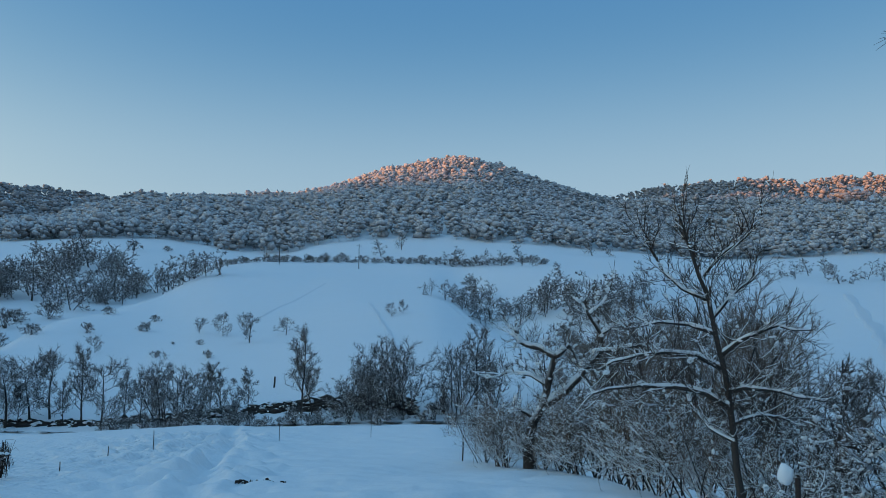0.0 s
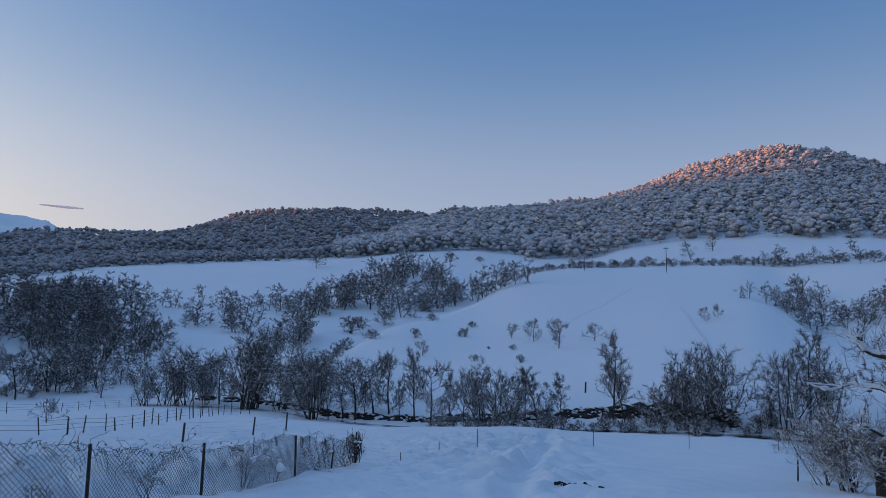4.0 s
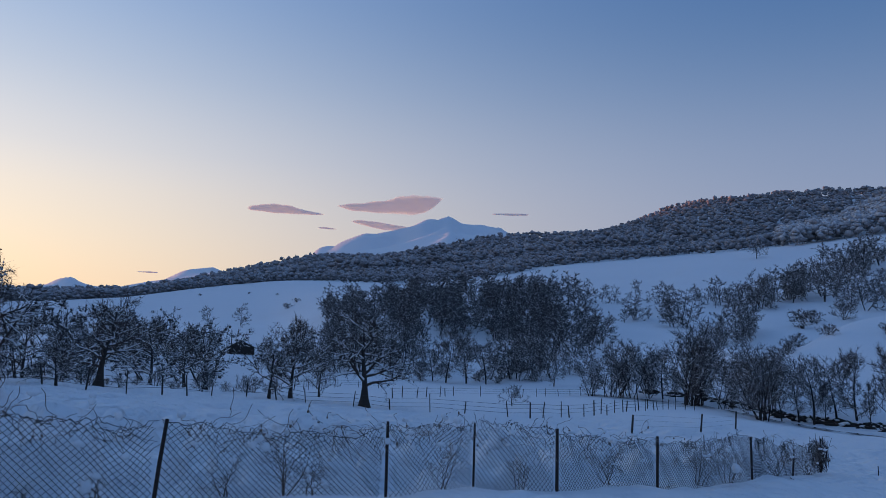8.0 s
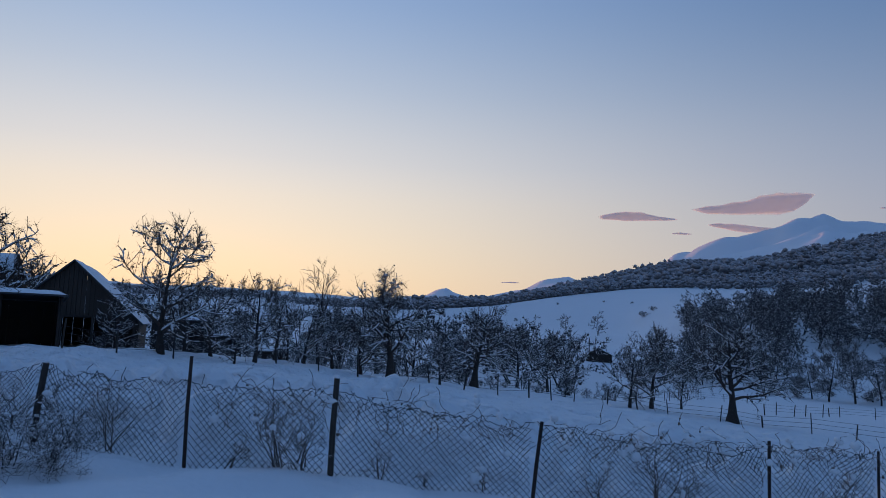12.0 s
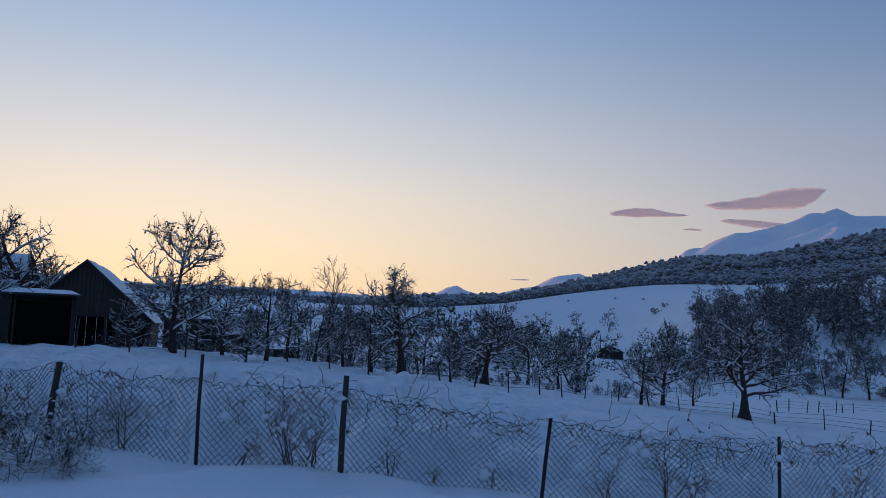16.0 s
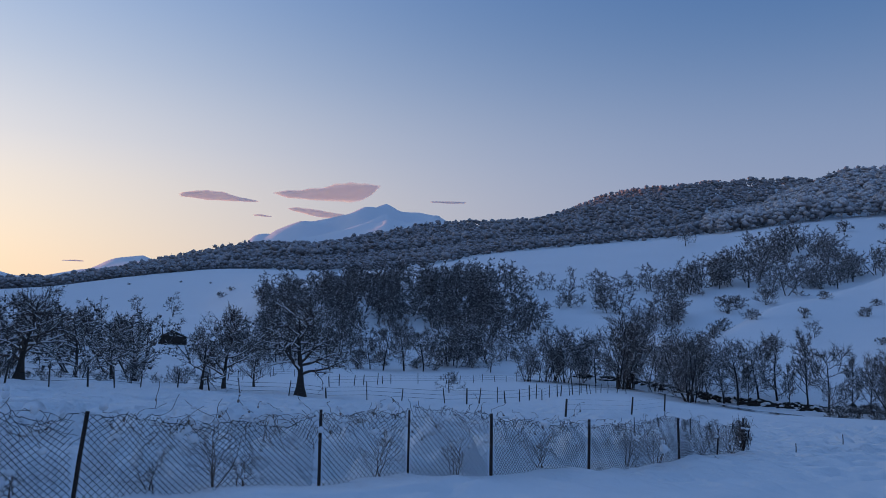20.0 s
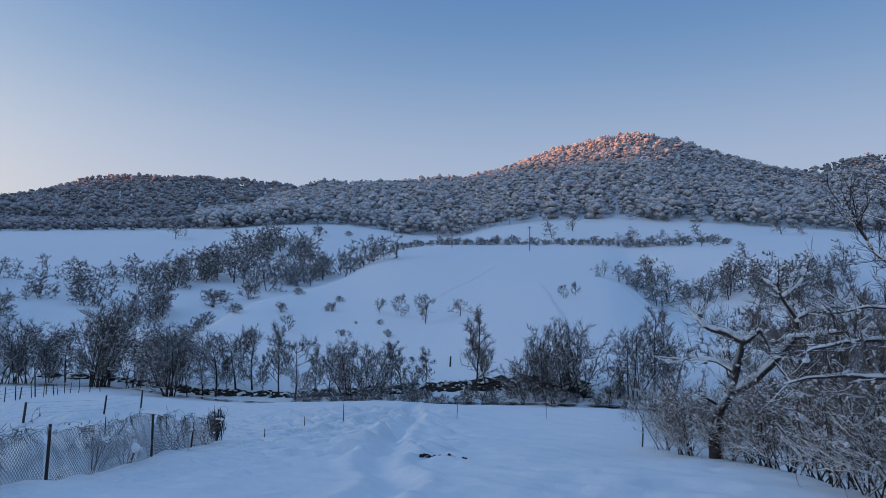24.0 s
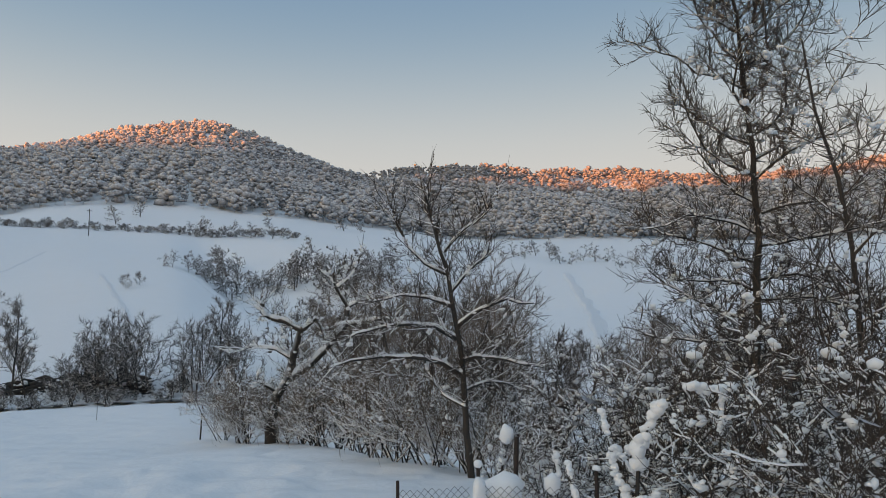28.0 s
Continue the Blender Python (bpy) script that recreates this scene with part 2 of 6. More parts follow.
WOOD_FOOT = ((-60, 420, 5.2), (-45, 420, 5.3), (-32, 400, 5.8), (-22, 380, 5.8), (-14, 360, 6.5), (-7, 345, 7.4), (0, 345, 7.85), (6, 345, 7.75), (10, 340, 7.3),
             (12, 335, 6.4), (15, 340, 6.3), (21, 350, 7.3), (26, 345, 7.1), (30, 340, 6.6), (38, 350, 6.0), (46, 355, 5.35), (54, 350, 4.25),
             (59, 360, 3.6), (63.5, 380, 3.7), (70, 390, 3.8), (76, 390, 2.95), (80, 390, 2.25), (86, 400, 1.75), (100, 420, 1.6), (130, 420, 2))
HILL = ((-60, 650, 8), (-45, 650, 8), (-32, 620, 8), (-22, 620, 8.6), (-14, 680, 10.1), (-12, 700, 10.6), (-9.5, 730, 11.3), (-6.3, 745, 12.6), (-3.4, 750, 13.7),
        (-1, 750, 14.2), (1.8, 745, 13.6), (6.3, 730, 12.5), (10.8, 700, 10.9), (14.4, 680, 10.7), (18.9, 660, 10.35), (25, 620, 9.75), (27.4, 580, 8.7),
        (30, 540, 7.6), (35, 500, 6.9), (46, 480, 6.0), (54, 480, 4.9), (60, 480, 4.3), (66, 480, 4.1), (72, 500, 3.3), (80, 520, 1.5), (130, 520, 1.4))
SADDLE = ((-60, 760, 8.2), (-22, 740, 8.8), (-14, 800, 9.4), (-9.5, 850, 9.5), (-1, 900, 11), (10.8, 850, 9.3), (25, 760, 8.4), (30, 640, 7.5), (35, 600, 7.3),
          (46, 600, 6.6), (54, 600, 5.5), (60, 600, 5), (66, 620, 4.5), (72, 640, 3.6), (80, 700, 1.6), (130, 700, 1.6))
RIDGE = ((-60, 950, 10.3), (-50, 950, 10.2), (-45, 940, 9.5), (-41, 930, 9.4), (-35, 920, 10.6), (-29, 920, 11.1), (-23, 900, 11.75), (-17.4, 880, 11.45),
         (-13, 880, 10.8), (-9, 950, 10.1), (0, 1050, 10), (10, 1000, 9), (25, 900, 9.8), (30, 900, 10.1), (36.5, 900, 9.9), (39.6, 900, 9.2), (43.9, 900, 7.7),
         (48, 900, 7.4), (52, 900, 7.35), (58, 900, 6.25), (61.5, 900, 5.35), (66.8, 900, 5.35), (72, 900, 4.15), (76, 950, 3.1), (80, 1000, 2.4), (86, 1100, 2.0))
RIDGE += ((95, 1200, 1.7), (101, 1200, 2.0), (115, 1200, 2.2), (130, 1200, 3))
FAR = ((-60, 3600, 4), (45, 3600, 4), (50, 3600, 7.0), (52.3, 3600, 7.9), (53.6, 3600, 8.25), (54.6, 3600, 8.2), (55.6, 3600, 8.3), (56.1, 3600, 8.55), (56.5, 3600, 8.7), (56.9, 3600, 8.5), (57.6, 3600, 8.2), (59, 3600, 7.85), (61, 3600, 7.3),
       (63.7, 3600, 6.65), (66.8, 3600, 6.0), (68.5, 3600, 4.3), (73, 3600, 3.9), (74.5, 3600, 4.3), (77.9, 3600, 3.3), (81.9, 3600, 2.7), (83.4, 3600, 2.8), (84, 3600, 3.1), (84.8, 3600, 2.8),
       (86, 3600, 2.5), (95, 3600, 2.45), (101, 3600, 2.5), (112, 3600, 2.5), (130, 3600, 2.6))
FIELD_EDGE = ((-60, 25, -4.0), (-22, 27, -4.0), (-14, 31, -4.2), (-7, 40, -4.6), (0, 60, -4.9), (7, 60, -5.15), (14, 60, -4.9), (20, 60, -4.75), (26, 60, -4.9),
              (32, 58, -4.75), (38, 50, -3.6), (46, 48, -3.7), (54, 46, -3.4), (62, 45, -3.0), (70, 42, -2.4), (80, 40, -1.6), (90, 38, -0.8), (100, 36, 0.0), (112, 36, 0.35), (130, 40, 0.5))
BROOK = ((-60, 60, -6), (-22, 60, -6.2), (-14, 62, -6.3), (-7, 65, -6.3), (0, 66, -6.1), (14, 67, -6.05), (26, 69, -6.2), (32, 78, -6.4), (38, 92, -6.5),
         (46, 100, -6.2), (54, 100, -6.0), (62, 98, -5.8), (70, 90, -5), (80, 85, -4), (90, 80, -3), (100, 80, -2), (112, 80, -1), (130, 80, 0))
FOOT = ((-60, 90, -4), (-22, 85, -4), (-14, 80, -4), (-7, 74, -4.2), (0, 72, -4.0), (7, 75, -3.6), (14, 77, -4.7), (20, 78, -5.6), (26, 80, -6.2), (32, 86, -6.2),
        (38, 102, -6.2), (46, 114, -6.1), (54, 118, -6.2), (62, 122, -5.4), (70, 125, -4.5), (80, 130, -3.6), (90, 130, -2.5), (100, 130, -1.5), (130, 130, 1))
NEAR_RIM = ((-60, 9), (-45, 10), (-32, 11.5), (-22, 13.9), (-14, 18), (-7, 23), (0, 27), (14, 25), (32, 24), (38, 20), (46, 16), (54, 14), (62, 13), (80, 11), (100, 10.5), (130, 12))

view_az = np.concatenate([np.arange(-56, 122.01, 0.28), np.arange(124, 303.9, 3.0)])
radii = np.concatenate([[0.0, 0.6, 1.1], 1.5 * 1.013 ** np.arange(0, 108), 6.05 * 1.0085 ** np.arange(0, 238), 45.5 * 1.013 ** np.arange(0, 23), 61.3 * 1.02 ** np.arange(0, 300)])
radii = radii[radii < 4950]


def plane_z(x, y):
    return np.where(y > 0, -0.1 * y, -0.05 * y) - 0.15 * np.clip(-x / 10, 0, 1)


def lattice(ix, iy, seed):
    h = (ix * 374761393 + iy * 668265263 + seed * 974634777).astype(np.int64) & 0x7FFFFFFF
    h = ((h ^ (h >> 13)) * 1274126177) & 0x7FFFFFFF
    return ((h ^ (h >> 16)) & 0xFFFF) / 65535.0


def bumps(x, y, size, seed=0):
    """Smooth value noise, 0 to 1, with lumps of the given size in metres."""
    x, y = x / size, y / size
    ix, iy = np.floor(x).astype(np.int64), np.floor(y).astype(np.int64)
    fx, fy = x - ix, y - iy
    fx, fy = fx * fx * (3 - 2 * fx), fy * fy * (3 - 2 * fy)
    a, b = lattice(ix, iy, seed), lattice(ix + 1, iy, seed)
    c, d = lattice(ix, iy + 1, seed), lattice(ix + 1, iy + 1, seed)
    return (a * (1 - fx) + b * fx) * (1 - fy) + (c * (1 - fx) + d * fx) * fy


def domes(x, y, cell, seed):
    """Rounded hummocks with narrow hollows between them, 0 to 1."""
    ix, iy = np.floor(x / cell).astype(np.int64), np.floor(y / cell).astype(np.int64)
    best = np.zeros_like(x)
    for dx in (-1, 0, 1):
        for dy in (-1, 0, 1):
            jx, jy = ix + dx, iy + dy
            cx, cy = (jx + lattice(jx, jy, seed)) * cell, (jy + lattice(jx, jy, seed + 1)) * cell
            rad = cell * (0.45 + 0.5 * lattice(jx, jy, seed + 2))
            h = np.sqrt(np.clip(1 - ((x - cx) ** 2 + (y - cy) ** 2) / rad ** 2, 0, 1)) * (0.35 + 0.65 * lattice(jx, jy, seed + 3))
            best = np.maximum(best, h)
    return best


def soft_rows(v, sigma, axis):
    k = np.arange(-int(3 * sigma) - 1, int(3 * sigma) + 2)
    w = np.exp(-0.5 * (k / sigma) ** 2)
    w /= w.sum()
    pad = [(0, 0), (0, 0)]
    pad[axis] = (len(k) // 2, len(k) // 2)
    p = np.pad(v, pad, mode="edge")
    return np.apply_along_axis(lambda q: np.convolve(q, w, "valid"), axis, p)


def land_grid():
    az = np.where(view_az > 213, view_az - 360, view_az)
    knots_r, knots_z = [np.zeros_like(az)], [np.zeros_like(az)]
    rim = np.interp(az, *zip(*NEAR_RIM))
    a = np.radians(az)
    knots_r.append(rim)
    knots_z.append(plane_z(-rim * np.sin(a), rim * np.cos(a)))
    for line in (FIELD_EDGE, BROOK, FOOT):
        t = np.array(line, float)
        knots_r.append(np.interp(az, t[:, 0], t[:, 1]))
        knots_z.append(np.interp(az, t[:, 0], t[:, 2]))
    for line in (BROW, DIP, SHELF, WOOD_FOOT, HILL, SADDLE, RIDGE, None, FAR, None):
        if line is None:
            r = knots_r[-1] * (1.45 if len(knots_r) < 13 else 1.3)
            z = knots_z[-1] * (0.62 if len(knots_r) < 13 else 0.7)
        else:
            t = np.array(line, float)
            r = np.interp(az, t[:, 0], t[:, 1])
            z = EYE_Z + r * np.tan(np.radians(np.interp(az, t[:, 0], t[:, 2])))
        knots_r.append(r)
        knots_z.append(z)
    kr, kz = np.array(knots_r), np.array(knots_z)
    z = np.empty((len(az), len(radii)))
    for i in range(len(az)):
        z[i] = np.interp(radii, kr[:, i], kz[:, i])
    fine = view_az <= 122
    crisp = z.copy()
    z[fine] = soft_rows(z[fine], 3.0, 0)
    far_off = np.clip((radii - 1800) / 600, 0, 1)[None]
    z = z * (1 - far_off) + crisp * far_off
    z[:, 3:] = soft_rows(z[:, 3:], 1.6, 1)
    x, y = -np.outer(np.sin(a), radii), np.outer(np.cos(a), radii)
    rr = np.broadcast_to(radii, z.shape)
    # unevenness at every scale: far spurs and gullies, field swells, tussocks under the snow
    big = np.clip((rr - 330) / 250, 0, 1)
    z += big * ((bumps(x, y, 130, 1) - 0.5) * 9 + (bumps(x, y, 50, 2) - 0.5) * 4)
    # spurs running down from the eastern ridge, with gullies between them
    foot_r, crest_r = (np.interp(az, *np.array(q, float)[:, :2].T)[:, None] for q in (WOOD_FOOT, RIDGE))
    m = np.clip((rr - foot_r) / (crest_r - foot_r), 0, 1)
    spur = 1 - np.abs(2 * bumps(-az[:, None] * 12 + 0.12 * rr, rr * 0.25, 60, 23) - 1)
    z += 4 * m * (1 - m) * np.clip((-13 - az[:, None]) / 5, 0, 1) * (spur - 0.55) * 34
    alp = np.clip((rr - 2200) / 600, 0, 1)
    ridged = 1 - np.abs(2 * bumps(x, y, 520, 3) - 1)
    sharp = 1 - np.abs(2 * bumps(x, y, 210, 4) - 1)
    flank = np.clip(np.abs(rr - 3600) / 350, 0.35, 1.0)
    z += alp * ((ridged - 0.6) * 130 * flank + (sharp - 0.6) * 80 * flank + (bumps(x, y, 90, 15) - 0.5) * 44 * flank) * np.clip(z / 450, 0.1, 1)
    mid = np.clip((rr - 60) / 60, 0, 1) * (1 - big)
    z += mid * ((bumps(x, y, 30, 5) - 0.5) * 1.6 + (bumps(x, y, 9, 6) - 0.5) * 0.35)
    near = np.clip((rr - 1.5) / 4, 0, 1) * np.clip((90 - rr) / 40, 0, 1)
    rough_ground = np.clip((az[:, None] - 27) / 6, 0, 1) * np.clip((rr - np.interp(az, (26, 30, 34.5, 41, 48.4, 61.4, 78, 93.6, 104, 113.6, 122), (26, 25, 19.6, 15.3, 12.6, 10.8, 9.6, 9.3, 9.8, 11, 12.6))[:, None] - 0.1) / 0.9, 0, 1) + 0.12
    step_up = np.clip((bumps(x, y, 1.05, 7) - 0.46) / 0.2, 0, 1)
    tuss = step_up * step_up * (3 - 2 * step_up) * np.clip(bumps(x, y, 4.0, 8) * 1.8 - 0.3, 0.2, 1)
    hum = domes(x, y, 1.15, 51)
    z += near * (1.7 * np.clip((30 - rr) / 14, 0.22, 1) * rough_ground * ((hum - 0.45) * 0.30 - np.clip((domes(x + 0.4 * bumps(x, y, 0.6, 19), y * 1.25, 1.5, 81) - 0.30) * 2.2, 0, 1) * 0.34 + 0.12 + (domes(x, y, 0.5, 61) - 0.4) * 0.10 + (tuss - 0.28) * 0.25 + (bumps(x, y, 0.42, 9) - 0.5) * 0.12 * (0.4 + bumps(x, y, 2.5, 16))) + (bumps(x, y, 3.5, 10) - 0.5) * 0.22 + (bumps(x, y, 0.9, 12) - 0.5) * 0.10)
    tramp = np.exp(-((az[:, None] - 19) / 7) ** 2) * np.clip((rr - 17) / 4, 0, 1) * np.clip((52 - rr) / 8, 0, 1)
    z += 0.6 * tramp * ((domes(x, y, 0.7, 71) - 0.4) * 0.30 - np.clip((domes(x, y, 1.2, 91) - 0.35) * 2.5, 0, 1) * 0.28 + np.clip((bumps(x, y, 0.9, 13) - 0.45) / 0.2, 0, 1) * 0.48 + (bumps(x, y, 0.45, 18) - 0.5) * 0.22)
    # the trodden path down the field, and an old trail along the bank
    for (ax, ay), (bx, by), w, d in (((-3.0, 9.0), (-6.0, 19.0), 0.35, 0.14), ((-6.0, 19.0), (-14.8, 54), 0.36, 0.20), ((-0.5, 10), (1.5, 14), 0.4, 0.08), ((-6.0, -6), (-8.0, 2.0), 0.14, 0.07), ((-8.0, 2.0), (-8.2, 8.0), 0.14, 0.05)):
        dx, dy = bx - ax, by - ay
        u = np.clip(((x - ax) * dx + (y - ay) * dy) / (dx * dx + dy * dy), 0, 1)
        off = np.hypot(x - ax - u * dx + 0.25 * np.sin(u * 9), y - ay - u * dy)
        z += d * (0.55 * np.exp(-((off - 1.9 * w) / (0.7 * w)) ** 2) - np.exp(-(off / w) ** 2)) * (0.6 + 0.8 * bumps(x, y, 0.45, 14))
    return x, y, z


LAND_X, LAND_Y, LAND_Z = land_grid()


def ground(x, y):
    """Height of the snow at a place."""
    r, a = math.hypot(x, y), math.degrees(math.atan2(-x, y))
    if a < -56:
        a += 360
    i = min(max(int(np.searchsorted(view_az, a)) - 1, 0), len(view_az) - 2)
    j = min(max(int(np.searchsorted(radii, r)) - 1, 0), len(radii) - 2)
    u = min(max((a - view_az[i]) / (view_az[i + 1] - view_az[i]), 0), 1)
    v = min(max((r - radii[j]) / (radii[j + 1] - radii[j]), 0), 1)
    g = LAND_Z
    return float((g[i, j] * (1 - u) + g[i + 1, j] * u) * (1 - v) + (g[i, j + 1] * (1 - u) + g[i + 1, j + 1] * u) * v)


def spot(az, r, sink=0.0):
    """A place on the snow, by azimuth and distance from the viewpoint."""
    a = radians(az)
    x, y = -r * math.sin(a), r * math.cos(a)
    return Vector((x, y, ground(x, y) - sink))


# ---- building helpers ----
def mesh_from(name, verts, faces, mats, smooth=False, slots=None):
    """A mesh from arrays; faces is one (n, k) array or a list of them."""
    faces = faces if isinstance(faces, list) else [faces]
    me = bpy.data.meshes.new(name)
    verts = np.asarray(verts, np.float32)
    count = sum(len(f) for f in faces)
    loops = np.concatenate([np.asarray(f, np.int32).ravel() for f in faces])
    sizes = np.concatenate([np.full(len(f), np.asarray(f).shape[1], np.int32) for f in faces])
    me.vertices.add(len(verts))
    me.vertices.foreach_set("co", verts.ravel())
    me.loops.add(len(loops))
    me.loops.foreach_set("vertex_index", loops)
    me.polygons.add(count)
    me.polygons.foreach_set("loop_start", np.concatenate([[0], np.cumsum(sizes)[:-1]]).astype(np.int32))
    for m in mats if isinstance(mats, (list, tuple)) else [mats]:
        me.materials.append(m)
    if slots is not None:
        me.polygons.foreach_set("material_index", np.asarray(slots, np.int32))
    if smooth:
        me.polygons.foreach_set("use_smooth", np.ones(count, bool))
    me.update(calc_edges=True)
    me.validate()
    return me


def part(name, shape, mat, parent, label=""):
    """Links a bmesh or a mesh as one object under a thing or a part."""
    if isinstance(shape, bmesh.types.BMesh):
        me = bpy.data.meshes.new(name)
        shape.to_mesh(me)
        shape.free()
        me.materials.append(mat)
    else:
        me = shape
    ob = new(name, me)
    ob.parent = parent
    if label:
        ob["label"] = label
    return ob


def thing(name, place, label, category, group="", kind="", turn=0.0, size=1.0):
    ob = new(name)
    ob.empty_display_size = 0.1
    ob.matrix_world = Matrix.Translation(place) @ pose(0, 0, 0, 0, 0, turn) @ Matrix.Scale(size, 4)
    return tagged(ob, label, category, group, kind)


def tubes(p0, p1, r0, r1, sides):
    """Tapered tubes for many segments at once: vertices and quads."""
    p0, p1 = np.asarray(p0, float), np.asarray(p1, float)
    d = p1 - p0
    d /= np.maximum(np.linalg.norm(d, axis=1, keepdims=True), 1e-9)
    ref = np.where(np.abs(d[:, 2:3]) > 0.9, [[1.0, 0, 0]], [[0, 0, 1.0]])
    u = np.cross(d, ref)
    u /= np.linalg.norm(u, axis=1, keepdims=True)
    w = np.cross(d, u)
    ang = 2 * np.pi * np.arange(sides) / sides
    ring = u[:, None] * np.cos(ang)[None, :, None] + w[:, None] * np.sin(ang)[None, :, None]
    a = p0[:, None] + ring * np.asarray(r0)[:, None, None]
    b = p1[:, None] + ring * np.asarray(r1)[:, None, None]
    v = np.concatenate([a, b], 1).reshape(-1, 3)
    base = (np.arange(len(p0)) * 2 * sides)[:, None]
    k = np.arange(sides)
    quads = np.stack([base + k, base + (k + 1) % sides, base + sides + (k + 1) % sides, base + sides + k], 2).reshape(-1, 4)
    return v, quads


def joined(pieces):
    """Several (vertices, faces) into one."""
    vs, fs, n = [], [], 0
    for v, f in pieces:
        vs.append(v)
        fs.append(np.asarray(f) + n)
        n += len(v)
    sizes = {f.shape[1] for f in fs}
    return np.concatenate(vs), [np.concatenate([f for f in fs if f.shape[1] == s]) for s in sizes]


def ico(sub):
    bm = bmesh.new()
    bmesh.ops.create_icosphere(bm, subdivisions=sub, radius=1.0)
    v = np.array([x.co for x in bm.verts])
    f = np.array([[x.index for x in g.verts] for g in bm.faces])
    bm.free()
    return v, f


ICO1, ICO2 = ico(1), ico(2)


def lumps(rng, centres, sizes, flat=0.75, ball=ICO1):
    """Uneven snow lumps."""
    bv, bf = ball
    n, k = len(centres), len(bv)
    jit = 1 + (0.28 if k < 20 else 0.10) * rng.standard_normal((n, k, 1)).clip(-1.5, 1.5)
    stretch = np.stack([rng.uniform(0.7, 1.5, n), rng.uniform(0.7, 1.4, n), np.full(n, flat) * rng.uniform(0.7, 1.3, n)], 1)
    ang = rng.uniform(0, 6.283, n)
    v = bv[None] * jit * stretch[:, None]
    x = v[..., 0] * np.cos(ang)[:, None] - v[..., 1] * np.sin(ang)[:, None]
    y = v[..., 0] * np.sin(ang)[:, None] + v[..., 1] * np.cos(ang)[:, None]
    v = np.stack([x, y, v[..., 2]], 2) * np.asarray(sizes)[:, None, None] + np.asarray(centres)[:, None]
    f = (bf[None] + (np.arange(n) * k)[:, None, None]).reshape(-1, 3)
    return v.reshape(-1, 3), f


def turned(v, rng, amount):
    w = Vector(rng.standard_normal(3))
    return (v + w.normalized() * amount).normalized()


def grow(seed, height, trunk_r, limbs=9, subs=6, twigs=5, start=0.25, spread=0.9, rise=0.25, crook=0.14, lean=(0, 0), twig_r=0.008, stems=1, limb_len=0.55, sub_len=0.5, twig_len=0.5, sprouts=0, limb_r=0.55, dome=False, flare=1.0):
    """A bare tree's skeleton: arrays of segments with their radii and level."""
    rng = np.random.default_rng(seed)
    out = []

    def run(p, d, length, r, level, steps, up, tip):
        pts, q = [(p.copy(), r)], p.copy()
        for i in range(steps):
            d = turned(d, rng, crook * (1.0 if level else 0.6))
            d = (d + Vector((0, 0, up))).normalized()
            n = q + d * (length / steps)
            rr = r + (tip - r) * (i + 1) / steps
            out.append((*q, *n, pts[-1][1], rr, level))
            q = n
            pts.append((q.copy(), rr))
        return pts

    def side(d, away):
        a = rng.uniform(0, 6.283)
        o = d.orthogonal().normalized()
        o = Matrix.Rotation(a, 3, d) @ o
        return (d * (1 - away) + o * away).normalized()

    for s in range(stems):
        d0 = Vector((lean[0], lean[1], 1)).normalized()
        if stems > 1:
            d0 = (d0 + Vector((rng.normal() * 0.35, rng.normal() * 0.35, 0))).normalized()
        h = height * (0.8 if stems == 1 else rng.uniform(0.6, 0.95))
        off = Vector((rng.normal(), rng.normal(), 0)) * (0.05 * height if stems > 1 else 0)
        trunk = run(off, d0, h, trunk_r, 0, 7, 0.02, trunk_r * 0.22)
        if flare > 1:
            out[-7] = (*out[-7][:6], out[-7][6] * flare, out[-7][7] * (0.7 + 0.3 * flare), 0)
            out[-6] = (*out[-6][:6], out[-6][6] * (0.7 + 0.3 * flare), out[-6][7], 0)
        for k in range(limbs):
            f = start + (1 - start) * (k + rng.uniform(0, 1)) / limbs
            i = min(int(f * 7), 6)
            p, r = trunk[i][0].lerp(trunk[i + 1][0], f * 7 - i), trunk[i][1]
            dirn = (trunk[i + 1][0] - trunk[i][0]).normalized()
            g0 = (f - start) / (1 - start)
            ln = height * limb_len * ((0.62 + 0.5 * math.sin(math.pi * min(g0 * 0.9 + 0.15, 1))) if dome else (1.15 - 0.75 * f)) * rng.uniform(0.75, 1.2)
            limb = run(p, side(dirn, spread * rng.uniform(0.75, 1.05)), ln, r * limb_r, 1, 5, rise * 0.35, max(r * 0.12, twig_r))
            for j in range(subs):
                g = 0.2 + 0.8 * (j + rng.uniform(0, 1)) / subs
                m = min(int(g * 5), 4)
                sp = run(limb[m][0].lerp(limb[m + 1][0], g * 5 - m), side((limb[m + 1][0] - limb[m][0]).normalized(), rng.uniform(0.45, 0.8)), ln * sub_len * (1.2 - 0.6 * g) * rng.uniform(0.6, 1.2),
                         max(limb[m][1] * 0.6, twig_r * 1.2), 2, 3, rise * 0.5, twig_r)
                for q in range(twigs):
                    e = 0.15 + 0.85 * (q + rng.uniform(0, 1)) / twigs
                    w = min(int(e * 3), 2)
                    run(sp[w][0].lerp(sp[w + 1][0], e * 3 - w), side((sp[w + 1][0] - sp[w][0]).normalized(), rng.uniform(0.4, 0.75)), ln * sub_len * twig_len * rng.uniform(0.5, 1.1), twig_r, 3, 2, rise * 0.6, twig_r * 0.5)
            for j in range(sprouts):
                m = rng.integers(1, 5)
                run(limb[m][0], (Vector((0, 0, 1)) + Vector(rng.standard_normal(3)) * 0.2).normalized(), height * rng.uniform(0.08, 0.2), twig_r * 1.2, 3, 2, 0.1, twig_r * 0.6)
    a = np.array(out)
